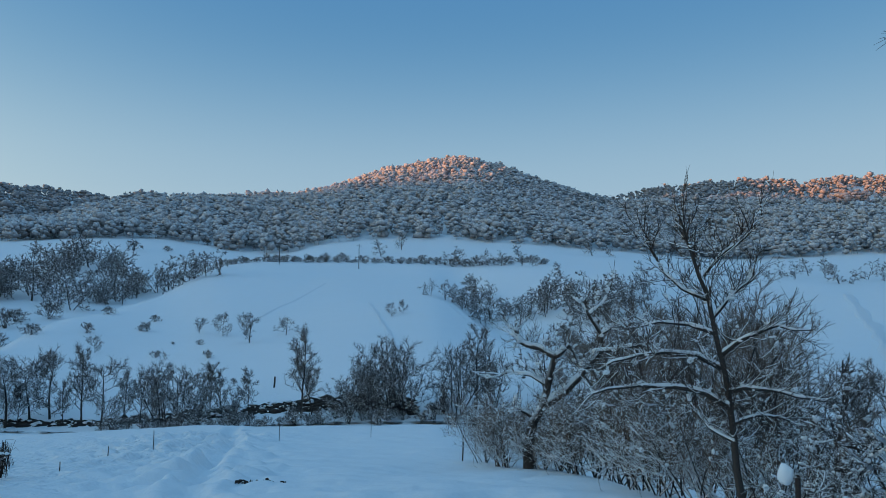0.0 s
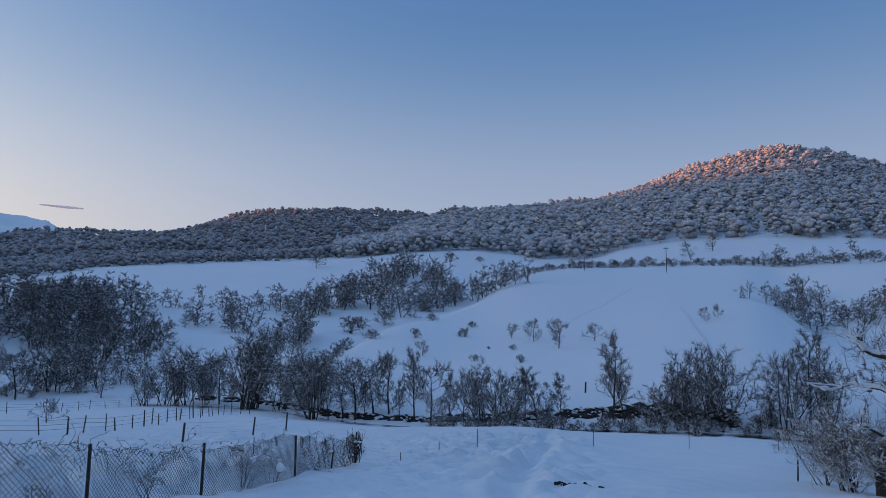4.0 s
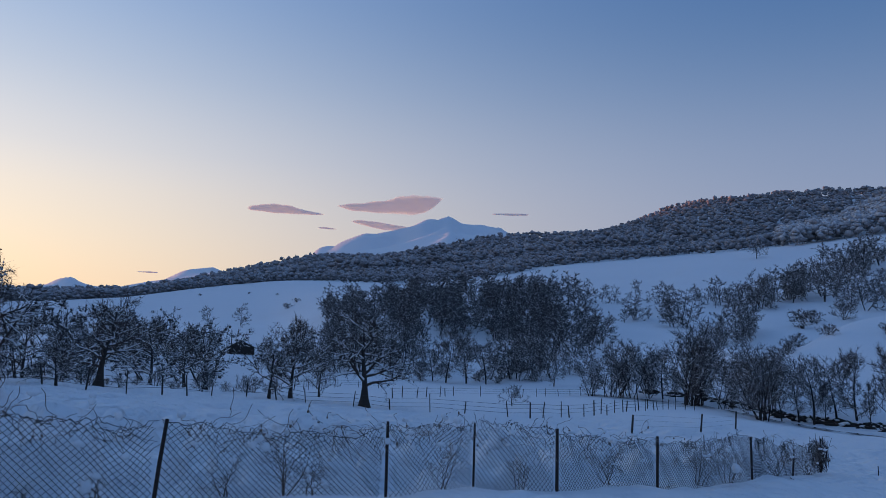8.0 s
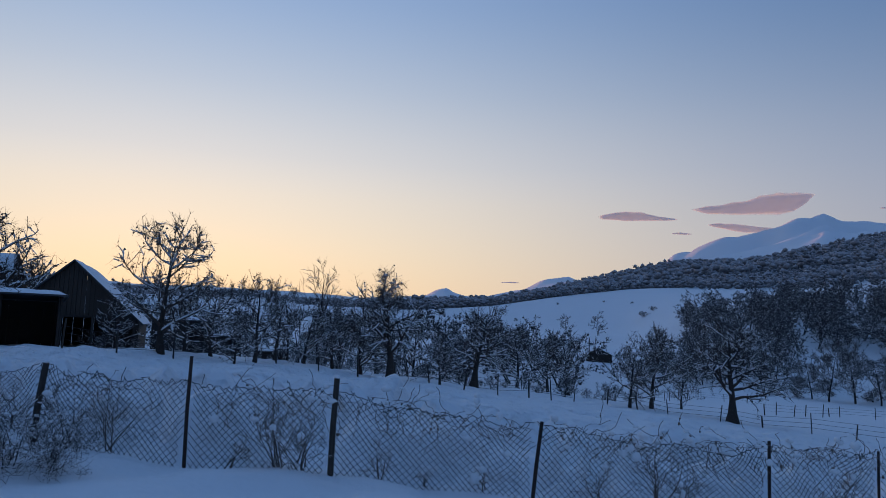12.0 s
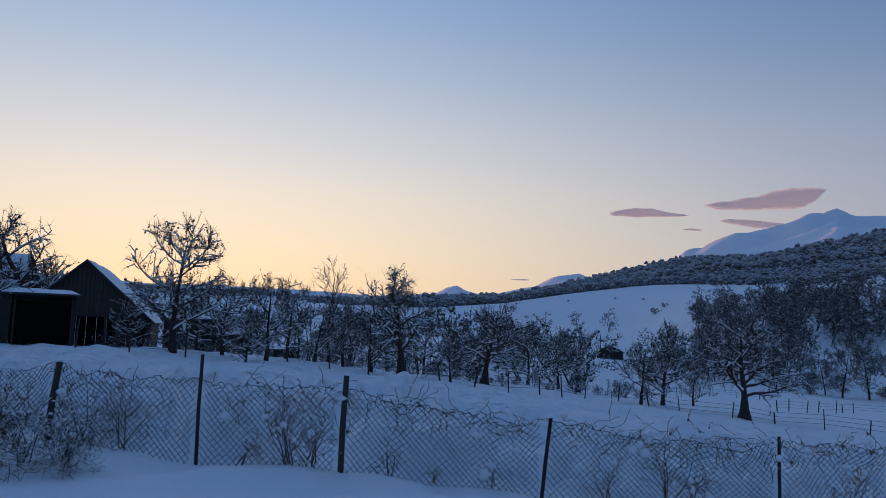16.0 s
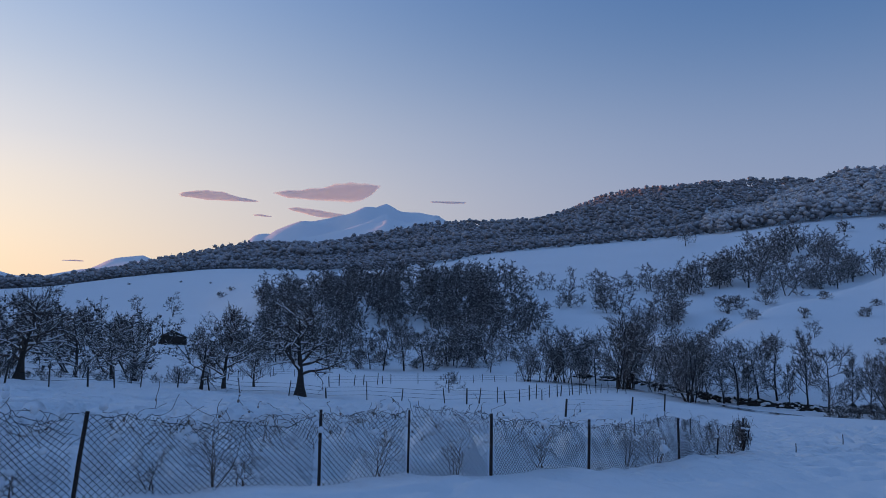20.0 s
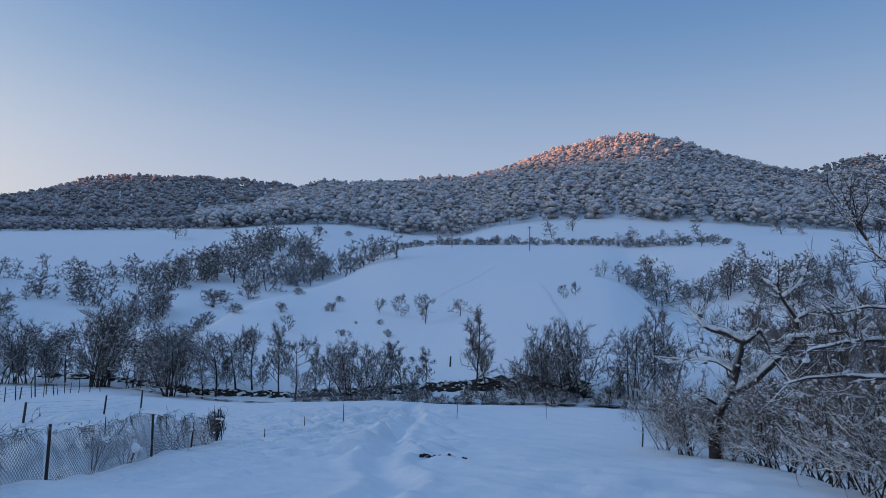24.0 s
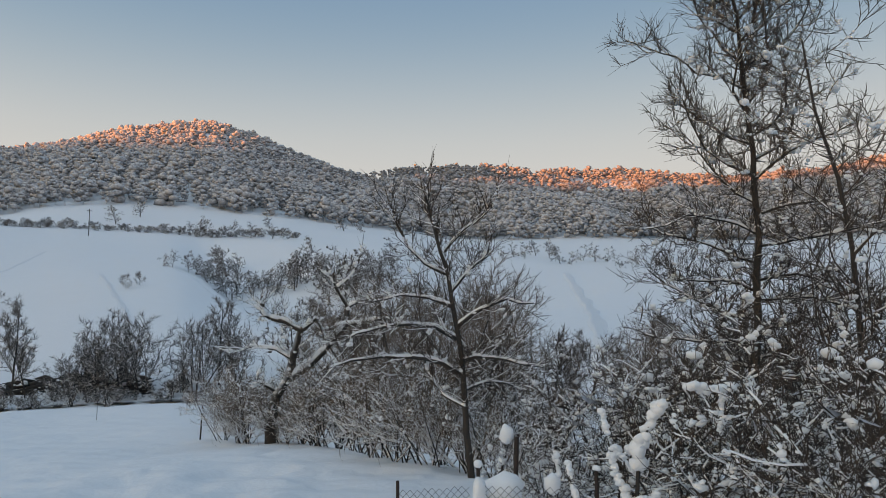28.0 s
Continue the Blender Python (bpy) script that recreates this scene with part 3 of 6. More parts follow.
    return a[:, 0:3], a[:, 3:6], a[:, 6], a[:, 7], a[:, 8].astype(int)


def snow_on(rng, seg, width=1.0, depth=0.02, least=0.006, share=1.0):
    """A ridge of snow along the upper side of the flatter branches."""
    p0, p1, r0, r1, lv = seg
    d = p1 - p0
    flat = np.abs(d[:, 2]) / np.maximum(np.linalg.norm(d, axis=1), 1e-9)
    pick = (flat < 0.80) & (r0 > least) & (rng.uniform(0, 1, len(r0)) < share)
    p0, p1, r0, r1 = p0[pick], p1[pick], r0[pick], r1[pick]
    h0 = depth * rng.uniform(0.5, 1.5, len(r0)) * np.clip(r0 / 0.02, 0.3, 1.0)
    up = np.array([[0, 0, 1.0]])
    return tubes(p0 + up * (r0 * 0.75 + h0 * 0.3)[:, None], p1 + up * (r1 * 0.75 + h0 * 0.25)[:, None], r0 * 0.75 * width + h0 * 0.6, r1 * 0.75 * width + h0 * 0.5, 5)


def sprays(rng, seg, count, length, width, up=0.35):
    """Fine end twigs: slender tapering blades along the branches."""
    k = rng.choice(np.where(seg[4] >= 1)[0], count)
    p = seg[0][k] + (seg[1][k] - seg[0][k]) * rng.uniform(0, 1, (count, 1))
    d = seg[1][k] - seg[0][k]
    d /= np.maximum(np.linalg.norm(d, axis=1, keepdims=True), 1e-9)
    d = d * 0.7 + rng.normal(0, 0.55, (count, 3)) + [[0, 0, up]]
    d /= np.linalg.norm(d, axis=1, keepdims=True)
    w = np.cross(d, rng.normal(0, 1, (count, 3)))
    w *= width * 0.5 / np.linalg.norm(w, axis=1, keepdims=True)
    ln = length * rng.uniform(0.4, 1.2, (count, 1))
    if width > 0.0125:
        v = np.stack([p - w, p + w, p + d * ln], 1).reshape(-1, 3)
        return v, np.arange(count * 3).reshape(-1, 3)
    mid = p + d * ln * 0.5 + rng.normal(0, 0.06, (count, 3)) * ln
    v = np.stack([p - w, p + w, mid + w * 0.8, p + d * ln, mid - w * 0.8], 1).reshape(-1, 3)
    return v, np.arange(count * 5).reshape(-1, 5)


def tree_meshes(name, seed, wood=BARK, fine=TWIG, depth=0.02, clumps=0, clump=0.08, share=1.0, thick_sides=7, spray=None, least=0.0, sides_by=(5, 4, 3), ball=ICO1, leaves=None, **shape):
    """Trunk, branches and snow of one tree as three meshes."""
    seg = grow(seed, **shape)
    rng = np.random.default_rng(seed + 1)
    lv = seg[4]
    low = lv == 0
    v, f = tubes(*(s[low] for s in seg[:4]), thick_sides)
    trunk = mesh_from(name + "_trunk", v, f, wood, True)
    pieces = []
    for level, sides in zip((1, 2, 3), sides_by):
        k = lv == level
        if k.any():
            pieces.append(tubes(*(s[k] for s in seg[:4]), sides))
    if spray:
        pieces.append(sprays(rng, seg, *spray))
    if leaves:
        k = rng.choice(np.where(lv >= 1)[0], leaves[0])
        pieces.append(lumps(rng, seg[1][k] + rng.normal(0, 0.05, (leaves[0], 3)), leaves[1] * rng.uniform(0.5, 1.5, leaves[0]), 0.9))
    v, f = joined(pieces)
    crown = mesh_from(name + "_crown", v, f, fine)
    pieces = [snow_on(rng, seg, 1.0, depth, least, share)]
    if clumps:
        k = rng.choice(np.where(lv >= 1)[0], clumps)
        size = clump * rng.lognormal(0, 0.4, clumps).clip(0.4, 1.8)
        for t, f in ((0.15, 0.55), (0.5, 0.9), (0.85, 0.7)):
            at = seg[0][k] + (seg[1][k] - seg[0][k]) * t + rng.normal(0, 0.25, (clumps, 3)) * size[:, None] + np.array([[0, 0, 0.25 * clump]])
            pieces.append(lumps(rng, at, size * f * rng.uniform(0.7, 1.2, clumps), 0.8, ball))
    v, f = joined(pieces)
    snow = mesh_from(name + "_snow", v, f, SNOW_CLUMP, True)
    return trunk, crown, snow


SINGLE = ("birch_tree", "fruit_tree", "tall_tree", "slim_tree")


def tree(meshes, place, label, name="tree", category="tree", group="", turn=0.0, size=1.0):
    ob = thing(name, place, label, category, group, "", turn, size)
    stem = part("trunk" if name in SINGLE else "stem", meshes[0], None, ob)
    if name not in SINGLE:
        stem["kind"] = "stuff"
    part("crown", meshes[1], None, ob, "bare twigs")["kind"] = "stuff"
    if meshes[2] is not None:
        part("snow", meshes[2], None, ob, "snow lying on the branches")["kind"] = "stuff"
    return ob


# ---- the ground: one sheet to the horizon ----
def build_ground():
    na, nr = LAND_Z.shape
    v = np.stack([LAND_X, LAND_Y, LAND_Z], 2).reshape(-1, 3)
    i, j = np.meshgrid(np.arange(na), np.arange(nr - 1), indexing="ij")
    k = (i + 1) % na
    quads = np.stack([i * nr + j, i * nr + j + 1, k * nr + j + 1, k * nr + j], 2).reshape(-1, 4)
    ob = new("ground", mesh_from("ground", v, quads[:, ::-1], FIELD_SNOW, True))
    tagged(ob, "snow-covered valley floor, fields and hills under deep winter snow", "ground", kind="structure")


build_ground()


# ---- far woods ----
def woods(name, label, places, seed, mat, lobes, tufts, height=(7, 11), wide=0.36):
    """Many rimed crowns, each a trunk under a heap of rounded boughs with loose twigs round them."""
    rng = np.random.default_rng(seed)
    p = np.array(places)
    n = len(p)
    h = rng.uniform(*height, n) * np.where(rng.uniform(0, 1, n) < 0.12, 1.22, 1.0)
    w = h * wide * rng.uniform(0.75, 1.25, n)
    v0, f0 = tubes(p - [[0, 0, 0.5]], p + np.stack([rng.normal(0, 0.3, n), rng.normal(0, 0.3, n), h * 0.6], 1), h * 0.02, h * 0.010, 3)
    # boughs: one at the top, the others round the crown at several heights
    th = rng.uniform(0, 6.283, (n, 1)) + np.arange(lobes)[None] * 2.4 + rng.normal(0, 0.3, (n, lobes))
    lift = np.linspace(1.0, 0.0, lobes)[None] ** 0.8 + rng.normal(0, 0.07, (n, lobes))
    rad = np.sqrt(np.clip(1.02 - lift, 0.0, 1)) * rng.uniform(0.55, 0.85, (n, lobes))
    c = np.stack([np.cos(th) * rad * w[:, None], np.sin(th) * rad * w[:, None], (0.28 + 0.58 * lift) * h[:, None]], 2) + p[:, None]
    size = (w[:, None] * rng.uniform(0.34, 0.56, (n, lobes))).ravel()
    v1, f1 = lumps(rng, c.reshape(-1, 3), size, 0.8)
    th = rng.uniform(0, 6.283, (n, tufts))
    u = rng.uniform(-0.4, 1.0, (n, tufts))
    ring = np.sqrt(np.clip(1 - u * u, 0, 1))
    out = np.stack([np.cos(th) * ring, np.sin(th) * ring, u], 2)
    c = out * np.stack([w, w, 0.36 * h], 1)[:, None] * rng.uniform(0.8, 1.12, (n, tufts, 1)) + p[:, None]
    c[..., 2] += 0.6 * h[:, None]
    a = np.cross(out + rng.normal(0, 0.3, out.shape), rng.normal(0, 1, out.shape))
    a /= np.linalg.norm(a, axis=2, keepdims=True)
    s = (h[:, None] * rng.uniform(0.03, 0.06, (n, tufts)))[..., None]
    v2 = np.stack([c - s * a * 0.7, c + s * a * 0.7, c + s * 1.6 * (out + rng.normal(0, 0.35, c.shape))], 2).reshape(-1, 3)
    f2 = np.arange(len(v2)).reshape(-1, 3)
    v, f = joined([(v0, f0), (v1, f1), (v2, f2)])
    ob = new(name, mesh_from(name, v, f, mat))
    return tagged(ob, label, "woods", kind="stuff")


def scatter(seed, az, line_a, line_b, spacing, keep=None, pad=(0.0, 1.0)):
    """Places between two lines of the land, about spacing metres apart."""
    rng = np.random.default_rng(seed)
    a, b = np.array(line_a, float), np.array(line_b, float)
    out = []
    mean = 0.5 * (np.interp(az, a[:, 0], a[:, 1]) + np.interp(az, b[:, 0], b[:, 1])).mean()
    depth = np.abs(np.interp(np.linspace(*az, 50), b[:, 0], b[:, 1]) - np.interp(np.linspace(*az, 50), a[:, 0], a[:, 1])).mean()
    n = int(radians(az[1] - az[0]) * mean * depth / spacing ** 2)
    cell = set()
    for _ in range(n * 2):
        t = rng.uniform(*az)
        u = rng.uniform(*pad)
        r = np.interp(t, a[:, 0], a[:, 1]) * (1 - u) + np.interp(t, b[:, 0], b[:, 1]) * u
        if keep and not keep(t, r, u):
            continue
        q = spot(t, r)
        key = (int(q.x / (spacing * 0.8)), int(q.y / (spacing * 0.8)))
        if key in cell:
            continue
        cell.add(key)
        out.append(tuple(q))
        if len(out) >= n:
            break
    return out


def hill_gap(t, r, u):
    return not (-15 < t < -11 and 0.75 < u < 0.9)


def ridge_gap(t, r, u):
    return not ((-27 < t < -20 and 0.84 < u < 0.93 and (int(t * 1.7) % 2)) or (-15.5 < t < -12.5 and 0.85 < u < 0.95))


woods("hill_woods", "rimed leafless woods covering the round hill", scatter(11, (-58, 32), WOOD_FOOT, HILL, 5.8, hill_gap), 12, FOREST, 7, 20, (5.8, 9), 0.4)
woods("back_woods", "rimed leafless woods on the farther ridges", scatter(13, (-58, -6), HILL, RIDGE, 9.0, ridge_gap, (0.12, 1.0)) + scatter(14, (22, 90), HILL, RIDGE, 9.4), 15, FOREST_DARK, 4, 10, (7, 10.5), 0.42)
woods("west_woods", "low rimed woods along the long western ridge", scatter(16, (32, 90), WOOD_FOOT, HILL, 4.9, pad=(0.06, 1.0)) + scatter(17, (90, 112), SADDLE, RIDGE, 9.0), 18, FOREST_DARK, 4, 10, (3.4, 5.0), 0.52)


# ---- single trees and bushes: kinds ----
ROUND = [tree_meshes("round_tree", s, BARK, RIMED, 0.03, share=0.2, thick_sides=5, sides_by=(4, 3, 3), spray=(4600, 0.40, 0.019, 0.15), dome=True, height=5, trunk_r=0.09, limbs=13, subs=6, twigs=2, start=0.10, spread=0.75, rise=0.25, twig_r=0.013, limb_len=0.42, limb_r=0.4) for s in (101, 102, 103)]
SPREADING = [tree_meshes("spreading_tree", s, BARK, RIMED, 0.03, share=0.3, thick_sides=5, spray=(4200, 0.38, 0.018, 0.1), height=4.2, trunk_r=0.11, limbs=11, subs=6, twigs=2, start=0.22, spread=0.95, rise=0.12, twig_r=0.013, limb_len=0.7, limb_r=0.4) for s in (111,)]
DENSE = [tree_meshes("dense_tree", s, BARK, RIMED, 0.03, share=0.2, thick_sides=4, sides_by=(3, 3, 3), spray=(4800, 0.45, 0.019, 0.2), dome=True, height=5, trunk_r=0.05, limbs=7, subs=4, twigs=1, start=0.10, spread=0.65, rise=0.30, twig_r=0.012, stems=6, limb_len=0.32, limb_r=0.45) for s in (121, 122, 123)]
GROVE = [tree_meshes("grove_tree", s, BARK, RIMED, 0.05, share=0.2, thick_sides=4, sides_by=(3, 3, 3), spray=(2100, 0.52, 0.046, 0.15), leaves=(70, 0.11), dome=True, height=7, trunk_r=0.10, limbs=10, subs=3, twigs=0, start=0.16, spread=0.85, rise=0.15, twig_r=0.025, stems=2, limb_len=0.36, limb_r=0.4) for s in (124, 125, 126, 127)]
DARK_GROVE = [tree_meshes("valley_tree", s, BARK, FROSTED, 0.05, share=0.3, thick_sides=4, sides_by=(3, 3, 3), spray=(1300, 0.6, 0.04, 0.15), leaves=(110, 0.11), dome=True, height=7, trunk_r=0.11, limbs=9, subs=4, twigs=0, start=0.16, spread=0.8, rise=0.2, twig_r=0.022, stems=2, limb_len=0.36, limb_r=0.4) for s in (128, 129)]
THIN = [tree_meshes("thin_tree", s, BARK, RIMED, 0.02, share=0.3, thick_sides=5, spray=(3600, 0.36, 0.016, 0.2), height=6, trunk_r=0.07, limbs=16, subs=5, twigs=2, start=0.18, spread=0.62, rise=0.45, twig_r=0.011, crook=0.2, limb_len=0.30) for s in (131, 132)]
BUSH = [tree_meshes("bush", s, BARK, RIMED, 0.04, share=0.35, thick_sides=4, sides_by=(3, 3, 3), spray=(1000, 0.30, 0.028, 0.15), height=1.5, trunk_r=0.022, limbs=3, subs=2, twigs=0, start=0.05, spread=0.75, rise=0.15, twig_r=0.012, stems=8, limb_len=0.6) for s in (141, 142, 143)]
DARK_BUSH = [tree_meshes("dark_bush", s, BARK, FROSTED, 0.03, share=0.4, thick_sides=4, sides_by=(3, 3, 3), spray=(900, 0.28, 0.015, 0.15), height=1.5, trunk_r=0.02, limbs=3, subs=3, twigs=0, start=0.05, spread=0.75, rise=0.2, twig_r=0.009, stems=8, limb_len=0.6) for s in (144, 145)]
BARE = [tree_meshes("bare_tree", s, BARK, TWIG, 0.012, share=0.15, thick_sides=6, height=6, trunk_r=0.08, limbs=14, subs=6, twigs=4, start=0.25, spread=0.5, rise=0.42, twig_r=0.008, crook=0.16, limb_len=0.42, limb_r=0.4) for s in (133, 134)]
ORCHARD_KIND = [tree_meshes("orchard_tree", s, BARK, TWIG, 0.03, clumps=70, clump=0.035, share=0.6, least=0.008, spray=(3200, 0.32, 0.016, 0.1), leaves=(420, 0.030), height=5, trunk_r=0.12, limbs=15, subs=7, twigs=2, start=0.2, spread=0.8, rise=0.28, crook=0.2, twig_r=0.011, limb_len=0.5, sprouts=3, flare=1.4) for s in (151, 152, 153)]
OLD = [tree_meshes("old_tree", s, BARK, TWIG, 0.03, clumps=70, clump=0.035, share=0.6, least=0.008, spray=(3200, 0.4, 0.016, -0.1), leaves=(420, 0.028), height=5, trunk_r=0.17, limbs=18, subs=8, twigs=2, start=0.25, spread=0.8, rise=0.1, crook=0.25, twig_r=0.011, limb_len=0.5, lean=(0.03, 0), sprouts=4, flare=2.2) for s in (161, 162)]

pick = random.Random(5)


def plant(kind, nominal, spots_, label, name, group="", category="tree", sink=0.15):
    """Trees of one kind at (azimuth, distance, height)."""
    for az, r, h in spots_:
        m = kind[pick.randrange(len(kind))]
        tree(m, spot(az, r, sink), label, name, category, group, pick.uniform(0, 360), h / nominal)


def arrays_of(me):
    v = np.empty(len(me.vertices) * 3, np.float32)
    me.vertices.foreach_get("co", v)
    size = np.empty(len(me.polygons), np.int32)
    me.polygons.foreach_get("loop_total", size)
    loop = np.empty(len(me.loops), np.int32)
    me.loops.foreach_get("vertex_index", loop)
    begin = np.concatenate([[0], np.cumsum(size)[:-1]])
    return v.reshape(-1, 3), [loop[(begin[size == k][:, None] + np.arange(k))] for k in sorted(set(size.tolist()))]


def grove(name, label, kind, nominal, spots_, sink=0.15, fine=None):
    """A wood whose trees stand too close to be told apart: one object, wood and snow in their own materials."""
    data = [[arrays_of(me) for me in kind_] for kind_ in kind]
    pieces, slots = [], []
    for az, r, h in spots_:
        trio = data[pick.randrange(len(data))]
        a, s_ = pick.uniform(0, 6.283), h / nominal
        turn = np.array(((math.cos(a), math.sin(a), 0), (-math.sin(a), math.cos(a), 0), (0, 0, 1))) * s_
        at = np.array(spot(az, r, sink))
        for slot, (v, groups) in enumerate(trio):
            w = v @ turn + at
            for g in groups:
                pieces.append((w, g, slot))
    sizes = sorted({g.shape[1] for _, g, _ in pieces})
    vs, fs, ms, n = [], {k: [] for k in sizes}, {k: [] for k in sizes}, 0
    for w, g, slot in pieces:
        vs.append(w)
        fs[g.shape[1]].append(g + n)
        ms[g.shape[1]].append(np.full(len(g), slot))
        n += len(w)
    me = mesh_from(name, np.concatenate(vs), [np.concatenate(fs[k]) for k in sizes], [BARK, fine or RIMED, SNOW_CLUMP], False, np.concatenate([np.concatenate(ms[k]) for k in sizes]))
    tagged(new(name, me), label, "woods", kind="stuff")


# open hillside across the brook
plant(ROUND, 5, ((14.7, 113.1, 4.8), (16.6, 122.7, 3.9), (18.3, 126.5, 2.8), (25.2, 111.7, 2.6), (4, 129.8, 2.6), (3.1, 133.1, 2.6)), "small rimed round-crowned tree on the snowy hillside", "tree", "trees on the open hillside")
plant(SPREADING, 4.2, ((12, 120.1, 3.1), (33.6, 305.4, 6.9)), "lone spreading tree with rimed branches on open snow", "tree", "trees on the open hillside")
plant(BUSH, 1.5, ((21.9, 130.3, 1.8), (21.4, 142, 1.6), (24.5, 151.4, 2), (25.8, 125.9, 1.9), (20.1, 118.1, 0.6), (18.2, 115.6, 1), (21.2, 106.5, 1.3), (17.6, 101.6, 1.3), (18.2, 89, 1.3), (17.3, 88.6, 0.9), (15.7, 86.4, 0.8), (14.9, 85.6, 0.8), (22.3, 131, 1.2)), "low rimed bush half buried in snow", "bush", "bushes on the hillside", "bush", 0.1)
plant(BUSH, 1.5, ((16.2, 375.2, 4.4), (19.2, 365.9, 3.4), (20.8, 317.5, 3), (23.1, 313.1, 4.8), (18.0, 350, 3)), "rimed bush on the white clearing below the woods", "bush", "bushes below the woods", "bush")

# along the brook
plant(THIN, 6, ((10.7, 69.6, 9.1), (-2.6, 70.3, 9.1), (25.8, 77.2, 8.1), (9.9, 70.5, 6.5), (22, 73.8, 5.8)), "slender birch-like tree with fine bare twigs", "birch_tree", "trees along the brook")
plant(ROUND, 5, ((27.7, 81.9, 6.9), (28.9, 82.6, 6.5), (30.3, 79, 6.6), (24.5, 73.2, 6.2), (34.8, 89.6, 6.5), (40.3, 98.1, 6.5), (31.2, 80, 5.8)), "bare tree with rimed twigs beside the brook", "tree", "trees along the brook")
plant(DENSE, 5, ((38.4, 90.8, 10.9), (5.8, 69.6, 6.8), (4.1, 69.3, 6.1), (2.8, 69.3, 7.0), (7.8, 69.3, 3.8), (-0.9, 68.4, 6.7), (0.1, 68.4, 3.8), (-3.6, 69.3, 6.5), (20.4, 71.9, 6.4), (18.9, 71.2, 5.4), (33.6, 80.4, 8.4), (32.8, 85.7, 6.6), (36.1, 89.2, 5.9), (41.3, 102.6, 6.9), (15.6, 71.2, 3.0), (18.2, 70.6, 4.5), (37.6, 92, 8.8), (6.6, 70, 4.8), (4.9, 69, 4.3)), "dense many-stemmed willow scrub beside the brook", "willow", "trees along the brook")

plant(BUSH, 1.5, [(-6 + 0.68 * i + pick.uniform(-0.3, 0.3), 66.5 + pick.uniform(-1.2, 2.6), pick.uniform(0.8, 1.9)) for i in range(46)], "low tangled scrub with snow along the brook's bank", "bush", "scrub along the brook", "bush", 0.1)
plant(THIN, 6, [(az, np.interp(az, (14, 26, 32, 42), (70, 74, 82, 100)) + pick.uniform(-2, 3), pick.uniform(3.2, 6.2)) for az in (14.6, 16.4, 17.3, 21.2, 23.1, 26.9, 29.6, 32.3, 35.5, 39.4)], "slender bare brookside tree with fine upright twigs", "tree", "trees along the brook")

# meadow edge and ravine
plant(DENSE, 5, ((44.2, 97.5, 6.7), (45.5, 97, 5.7), (42.5, 98.4, 7.6), (41.5, 98.4, 5.5), (43.4, 97.9, 5.8), (38.3, 92.7, 9.2), (33.3, 78.6, 7.1)), "dense dark many-stemmed tree at the meadow's edge", "tree", "trees at the meadow's edge")
plant(ROUND, 5, ((48.3, 111.9, 5.2), (56.6, 114.6, 7.8), (55, 114.6, 8.7), (53.5, 114.6, 7.2), (57.6, 117, 6)), "bare dark tree at the foot of the knoll", "tree", "trees at the meadow's edge")
plant(SPREADING, 4.2, ((51.5, 62, 2.0),), "small lone bare tree standing in the fenced meadow", "tree")
plant(BUSH, 1.5, ((58.5, 116.8, 2.9), (49.7, 117.4, 2.3), (52.6, 116.3, 1.9), (30.8, 174.1, 4.4), (30.2, 181, 3.7), (31.1, 156.6, 3), (31.8, 111.7, 2.4), (29.2, 124.7, 2.3), (28.2, 184.6, 4.1), (32.2, 118, 2.2)), "snow-laden bush in the hollow", "bush", "bushes in the hollow", "bush")
plant(GROVE, 7, ((39.9, 189, 8), (42.3, 177.5, 6.5), (41.2, 178.2, 3.2), (38.8, 172, 8.8), (36, 148.8, 7.2), (35.1, 160.9, 8.1), (34.4, 162.8, 7.8), (37.1, 208.5, 5.1), (36, 205.3, 7.9), (35, 200.5, 7.1), (33.5, 200.5, 10), (32.6, 211, 10), (29.5, 210, 12)), "bare rimed tree on the side of the ravine", "tree", "ravine trees")
plant(GROVE, 7, ((31.6, 215.2, 10), (30.5, 220.3, 10.5), (28.7, 235.5, 12), (28.1, 259.8, 11), (26.9, 266, 12), (25.9, 272.3, 11), (24.8, 259.8, 11), (23.7, 249.8, 10.5), (27, 196.6, 8.8), (26.2, 210.2, 7.9), (25.1, 211, 7.1), (24.1, 212.7, 8), (22.6, 219.4, 8.4), (21.3, 228.2, 8.7), (20.5, 228.2, 9.7), (19.6, 213.5, 9.1), (18.8, 216.9, 8.4), (17.9, 216, 7)), "dense rimed grove tree above the ravine", "tree", "ravine trees")
grove("ravine_woods", "dense rimed grove along the ravine's edge", GROVE, 7, [(17.2 + 0.55 * i + pick.uniform(-0.2, 0.2), 224 + pick.uniform(-8, 14), pick.uniform(5, 8.5)) for i in range(17)])
RAVINE = ((39.9, 189, 8), (42.3, 177, 6.5), (38.8, 172, 8.8), (36, 149, 7.2), (35.1, 161, 8.1), (34.4, 163, 7.8), (37.1, 208, 5.1), (36, 205, 7.9), (35, 200, 7.1), (33.5, 200, 10), (32.6, 211, 10), (29.5, 210, 12), (31.6, 215, 10), (30.5, 220, 10.5), (28.7, 235, 12), (28.1, 260, 11), (26.9, 266, 12), (25.9, 272, 11), (24.8, 260, 11), (23.7, 250, 10), (27, 197, 8.8), (26.2, 210, 8), (25.1, 211, 7), (24.1, 213, 8), (22.6, 219, 8.4))
grove("ravine_side_woods", "tangled rimed wood climbing the ravine", GROVE, 7, [(az + pick.uniform(-0.9, 0.9), r + pick.uniform(-9, 9), h * pick.uniform(0.55, 0.95)) for az, r, h in RAVINE for _ in range(3)])
